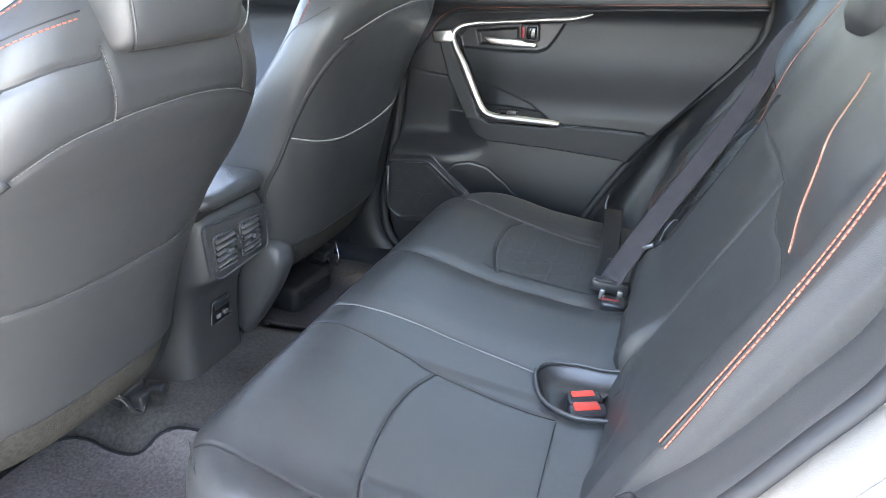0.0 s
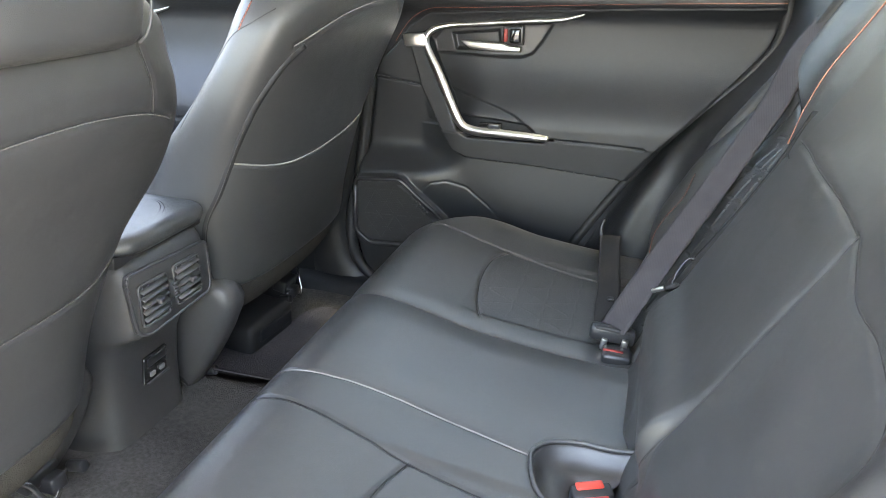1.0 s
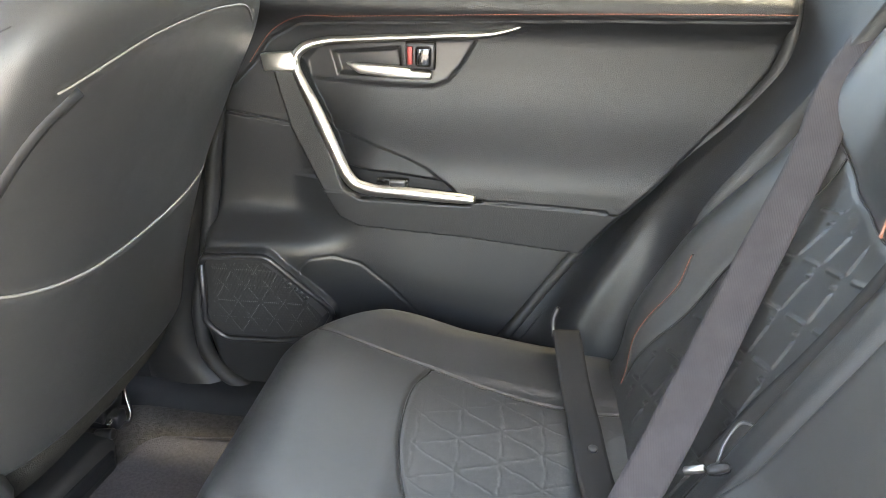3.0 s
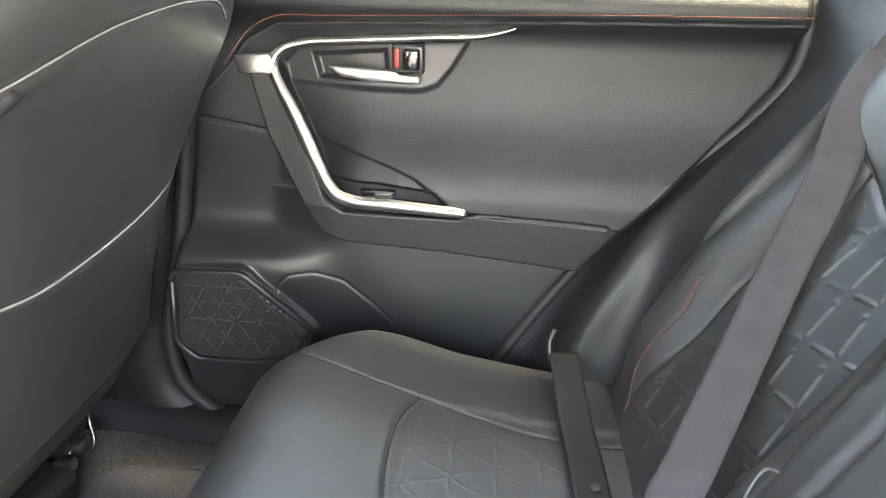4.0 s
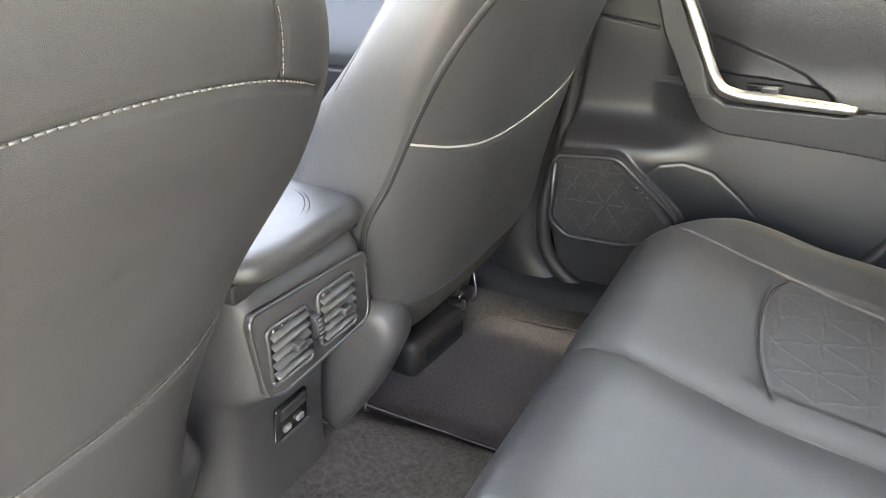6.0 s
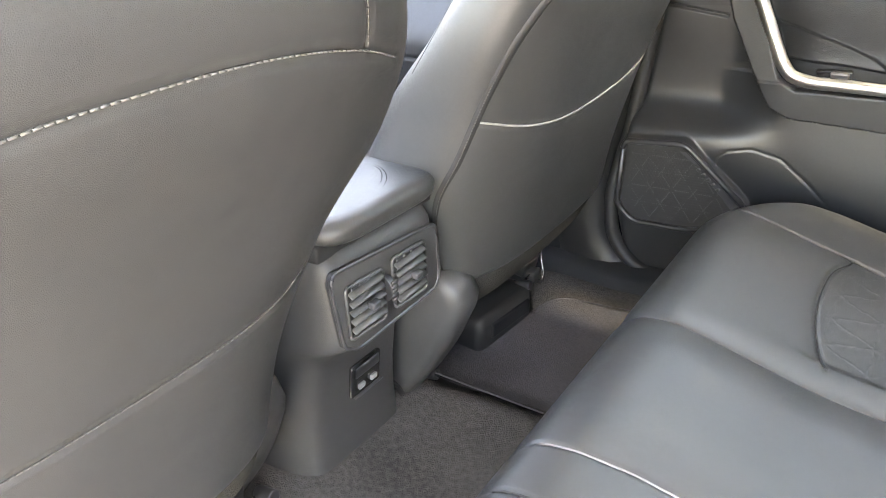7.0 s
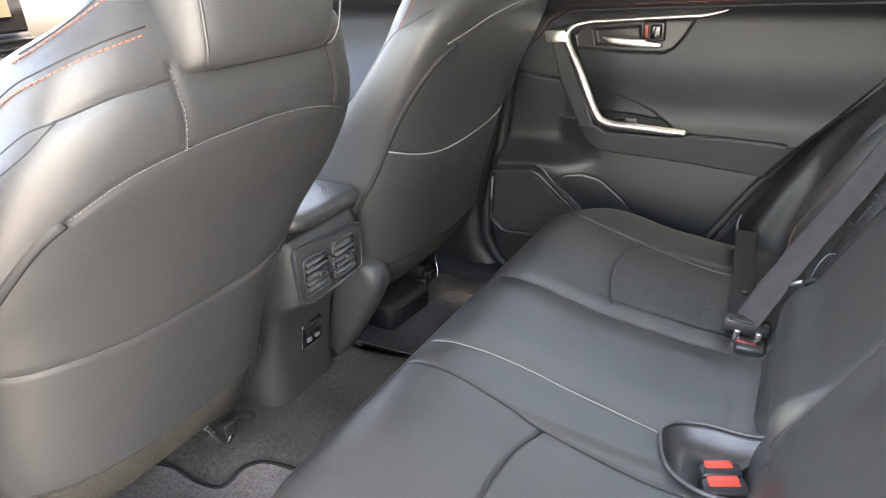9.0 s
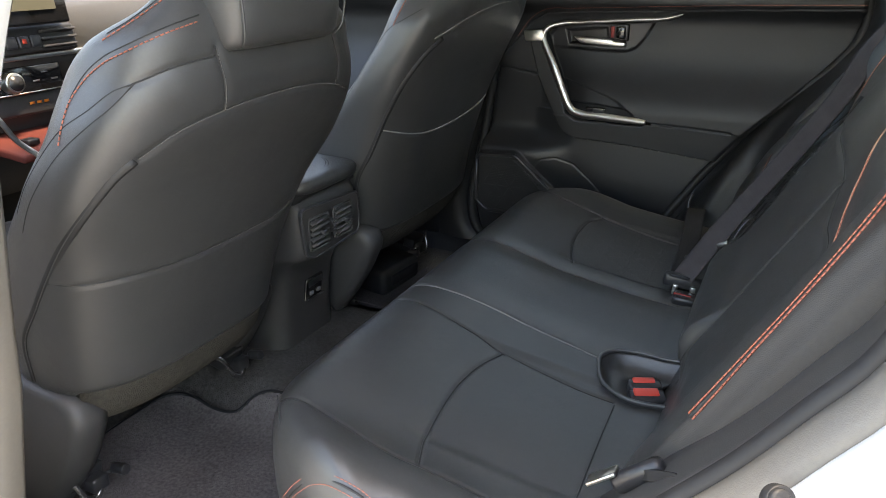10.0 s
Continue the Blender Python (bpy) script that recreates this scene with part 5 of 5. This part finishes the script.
def build_rear_extras():
    head = thing("rear_headrest", "black leather centre rear headrest", "headrest", (0.34, -0.005, 0.80))
    part("headrest_pad", rounded_loft([((0.345 + 0.3 * (z - 0.77), -0.005, z), 0.05 * k + 0.004, 0.115 * (0.55 + 0.45 * k)) for z, k in ((0.768, 0.30), (0.778, 0.7), (0.80, 0.95), (0.84, 1.0), (0.90, 0.95), (0.93, 0.7), (0.94, 0.3))], 48, 3.0), LEATHER, head)
    hook = thing("spare_buckle", "small metal buckle clip tucked by the backrest split", "buckle clip", (0.085, 0.19, 0.385))
    part("clip_plate", block((0.022, 0.007, 0.007), (0.082, 0.182, 0.386), (10, -30, -25), 0.002), SILVER, hook, "pale metal clip")
    part("clip_body", block((0.024, 0.013, 0.011), (0.101, 0.172, 0.396), (10, -30, -20), 0.006), SMOOTH, hook)
    part("clip_wire", tube(spline([(0.100, 0.176, 0.400), (0.108, 0.186, 0.420), (0.122, 0.190, 0.438), (0.128, 0.184, 0.440)], 14), 0.0016, 6), BEZEL, hook, "thin wire catch")
    strap = spline([(0.098, 0.205, 0.372), (0.135, 0.212, 0.430), (0.183, 0.212, 0.505), (0.230, 0.212, 0.590), (0.262, 0.212, 0.66)], 24)
    part("clip_strap", ribbon(strap, [(0.3, -1, 0.1)] * 24, 0.024, 0.001, 5), WEBBING_DARK, hook, "narrow black webbing strap")


def build_dash():
    dash = thing("dashboard", "grey-black dashboard with central screen and controls", "dashboard", (-1.6, 0, 0.3))
    prof = [(-1.80, 0.80), (-1.62, 0.815), (-1.50, 0.80), (-1.455, 0.775), (-1.45, 0.70), (-1.452, 0.655), (-1.475, 0.64), (-1.50, 0.60), (-1.51, 0.45), (-1.56, 0.34), (-1.80, 0.30)]
    rings = [[(x, y, z) for x, z in prof] for y in np.linspace(-0.73, 0.73, 14)]
    part("dash_body", loft(rings), PLASTIC_GREY, dash, "grey-black soft dashboard")
    part("dash_strip", block((0.014, 0.80, 0.012), (-1.447, 0.12, 0.672), round_by=0.003), SILVER, dash, "satin silver dash strip")
    scr = part("screen_housing", block((0.03, 0.25, 0.17), (-1.428, -0.047, 0.826), (0, -8, 0), 0.006), GLOSS, dash, "black infotainment screen housing")
    part("display", block((0.004, 0.20, 0.115), (-1.4105, -0.057, 0.832), (0, -8, 0), 0.0), MAPGLOW, scr, "lit pale display")
    vent = part("dash_vent", block((0.03, 0.20, 0.060), (-1.445, 0.005, 0.708), (0, -10, 0), 0.006), RUBBER, dash)
    for k in range(3):
        part("louvre", block((0.02, 0.09, 0.005), (-1.430, 0.055, 0.692 + 0.017 * k), (0, -15, 0), 0.001), PLASTIC_GREY, vent)
    for k in range(3):
        part("hazard_key", block((0.012, 0.026, 0.026), (-1.432, -0.065 + 0.031 * k, 0.706), (0, -10, 0), 0.003), BEZEL, vent)
    part("hazard_mark", block((0.002, 0.010, 0.010), (-1.4255, -0.034, 0.708), (0, -10, 0), 0), RED, vent, "red hazard marking")
    hv = part("climate_panel", block((0.03, 0.19, 0.066), (-1.468, -0.028, 0.620), (0, -6, 0), 0.006), GLOSS, dash, "gloss black climate panel")
    part("climate_strip", block((0.006, 0.18, 0.003), (-1.453, -0.02, 0.592), round_by=0), SILVER, hv)
    knob = part("climate_knob", disc(0.023, 0.028, (-1.440, -0.075, 0.620), (0, 84, 0), 40, 0.003), SILVER, hv, "ribbed silver rotary knob")
    part("knob_face", disc(0.017, 0.004, (-1.425, -0.075, 0.621), (0, 84, 0), 32), SMOOTH, knob)
    for k in range(4):
        part("panel_mark", block((0.002, 0.016, 0.004), (-1.4515, -0.030 + 0.024 * k, 0.634 - 0.018 * (k % 2)), (0, -6, 0), 0), WHITE_MARK, hv)
    low = part("lower_panel", block((0.03, 0.22, 0.05), (-1.480, -0.010, 0.562), (0, -6, 0), 0.006), PLASTIC, dash)
    for k in range(3):
        part("amber_mark", block((0.002, 0.012, 0.006), (-1.4635, -0.020 + 0.019 * k, 0.565), (0, -6, 0), 0), AMBER, low, "amber marking")
    tray = part("tray", block((0.18, 0.20, 0.02), (-1.42, -0.060, 0.482), (0, 6, 0), 0.006), ACCENT, dash, "terracotta lined storage tray")
    part("tray_socket", block((0.03, 0.03, 0.014), (-1.385, -0.100, 0.497), round_by=0.003), SMOOTH, tray)
    part("silver_arch", tube(spline([(-1.33, -0.235, 0.620), (-1.30, -0.214, 0.572), (-1.30, -0.187, 0.525), (-1.29, -0.155, 0.490), (-1.20, -0.15, 0.465), (-1.0, -0.15, 0.455)], 40), 0.006, 8), SILVER, dash, "satin silver console edge")


build_ground()
build_floor()
build_duct()
build_shell()
build_openings()
build_door_foot()
build_mat("floor_mat", [(-0.895, -0.62), (-0.895, -0.275), (-0.84, -0.246), (-0.77, -0.258), (-0.715, -0.256), (-0.700, -0.222), (-0.665, -0.205), (-0.40, -0.200), (-0.40, -0.62)], "grey ribbed carpet mat in the near footwell", MAT)
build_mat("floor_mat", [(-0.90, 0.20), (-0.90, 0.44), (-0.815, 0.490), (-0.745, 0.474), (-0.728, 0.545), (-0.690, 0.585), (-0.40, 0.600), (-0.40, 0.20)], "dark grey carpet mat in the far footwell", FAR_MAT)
build_door("door_1", "black rear door lining with silver trim, closed", 0.0,
           [(0.10, -0.60), (0.126, -0.622), (0.223, -0.640), (0.379, -0.616), (0.591, -0.58), (0.80, -0.56)], [(z, x) for z, x in REAR_EDGE])
build_door("door_2", "black front passenger door lining with silver trim, closed", -0.97,
           [(0.10, -0.85), (0.80, -0.80)], [(0.10, 0.27), (0.45, 0.30), (0.80, 0.34)], detail=False)
DRIVER_ARC = [(-0.583, 0.666), (-0.55, 0.687), (-0.476, 0.706), (-0.393, 0.713), (-0.294, 0.711), (-0.229, 0.701), (-0.176, 0.686)]
DRIVER_TEE = [(-0.476, 0.706), (-0.487, 0.763), (-0.492, 0.785)]
DRIVER_EDGE = [(-0.226, 0.703), (-0.241, 0.743), (-0.254, 0.775)]
DRIVER_MID = [(-0.622, 0.496), (-0.603, 0.493), (-0.557, 0.492), (-0.486, 0.488), (-0.392, 0.488), (-0.336, 0.489), (-0.272, 0.491), (-0.23, 0.497), (-0.19, 0.51)]
build_front_seat("black leather driver seat seen from behind", -0.368,
                 [DRIVER_ARC, DRIVER_MID, DRIVER_TEE, DRIVER_EDGE, [(-0.586, 0.752), (-0.553, 0.764), (-0.493, 0.773)]],
                 [DRIVER_ARC, DRIVER_TEE, DRIVER_MID, DRIVER_EDGE],
                 [[(-0.494, -0.590, 0.666), (-0.507, -0.609, 0.652), (-0.547, -0.624, 0.608), (-0.613, -0.625, 0.541), (-0.690, -0.620, 0.449), (-0.744, -0.609, 0.381), (-0.765, -0.600, 0.31)]],
                 [[(-0.478, -0.586, 0.752), (-0.494, -0.598, 0.746), (-0.522, -0.615, 0.725), (-0.558, -0.625, 0.703), (-0.605, -0.630, 0.655), (-0.65, -0.630, 0.595)], [(-0.478, -0.586, 0.752), (-0.494, -0.605, 0.730), (-0.518, -0.621, 0.709), (-0.555, -0.632, 0.680), (-0.60, -0.635, 0.63), (-0.65, -0.630, 0.57)]],
                 [[(-0.449, -0.509, 0.812), (-0.461, -0.553, 0.801), (-0.485, -0.582, 0.786), (-0.514, -0.593, 0.772), (-0.539, -0.601, 0.753), (-0.553, -0.611, 0.732), (-0.557, -0.623, 0.709), (-0.560, -0.632, 0.685)], [(-0.470, -0.515, 0.842), (-0.479, -0.532, 0.834), (-0.495, -0.550, 0.819), (-0.508, -0.568, 0.806), (-0.523, -0.581, 0.795)]])
PASSENGER_TOP = [(0.149, 0.731), (0.189, 0.747), (0.247, 0.765), (0.337, 0.779), (0.422, 0.784), (0.508, 0.778), (0.56, 0.757)]
PASSENGER_POCKET = [(0.125, 0.547), (0.17, 0.534), (0.25, 0.522), (0.33, 0.522), (0.43, 0.529), (0.53, 0.541), (0.60, 0.548)]
build_front_seat("black leather passenger seat with a back pocket", 0.368,
                 [PASSENGER_TOP, PASSENGER_POCKET], [PASSENGER_TOP, PASSENGER_POCKET],
                 [[(-0.476, 0.168, 0.731), (-0.496, 0.140, 0.707), (-0.534, 0.120, 0.655), (-0.575, 0.117, 0.588), (-0.624, 0.121, 0.495), (-0.657, 0.122, 0.436), (-0.672, 0.128, 0.36), (-0.672, 0.135, 0.30)]],
                 [[(-0.499, 0.16, 0.786), (-0.529, 0.14, 0.767), (-0.564, 0.12, 0.747), (-0.596, 0.11, 0.714), (-0.627, 0.10, 0.676), (-0.68, 0.10, 0.60)]],
                 [[(-0.530, 0.150, 0.810), (-0.538, 0.133, 0.795), (-0.542, 0.122, 0.780), (-0.552, 0.110, 0.751)]])
build_console()
build_cushion("rear_cushion_wide", "black leather rear bench cushion with two seat places", -0.632, 0.138, [SEAM_OUT[-1], SEAM_IN[-1], SEAM_MID, ARC[-1], SEAM_REAR], False)
build_cushion("rear_cushion_narrow", "black leather single rear seat cushion with embossed inset", 0.142, 0.640, [SEAM_OUT[1], ARC[1]], True)
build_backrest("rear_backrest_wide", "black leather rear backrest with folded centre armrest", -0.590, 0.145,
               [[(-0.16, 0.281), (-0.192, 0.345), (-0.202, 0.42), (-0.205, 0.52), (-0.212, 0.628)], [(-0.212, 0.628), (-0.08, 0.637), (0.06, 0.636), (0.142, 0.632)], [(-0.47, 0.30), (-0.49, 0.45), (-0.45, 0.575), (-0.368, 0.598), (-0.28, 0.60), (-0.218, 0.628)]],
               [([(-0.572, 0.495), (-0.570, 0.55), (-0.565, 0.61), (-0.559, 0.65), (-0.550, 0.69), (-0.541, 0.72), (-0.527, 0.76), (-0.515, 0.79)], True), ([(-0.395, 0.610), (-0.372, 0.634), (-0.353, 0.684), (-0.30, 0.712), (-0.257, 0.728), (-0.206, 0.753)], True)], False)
build_backrest("rear_backrest_narrow", "black leather single rear backrest with embossed inset", 0.149, 0.62,
               [[(0.20, 0.28), (0.205, 0.45), (0.213, 0.60)], [(0.17, 0.60), (0.22, 0.60), (0.33, 0.601), (0.405, 0.606), (0.46, 0.635), (0.50, 0.668), (0.53, 0.70)], [(0.494, 0.300), (0.489, 0.325), (0.478, 0.365), (0.467, 0.410), (0.464, 0.48), (0.458, 0.55), (0.457, 0.632)]],
               [([(0.268, 0.602), (0.288, 0.646), (0.284, 0.70), (0.278, 0.76), (0.276, 0.82)], True), ([(0.490, 0.290), (0.499, 0.345), (0.495, 0.395), (0.490, 0.445), (0.500, 0.485)], False)], True)
build_belts()
build_near_pocket()
build_near_belt()
build_rear_extras()
build_dash()
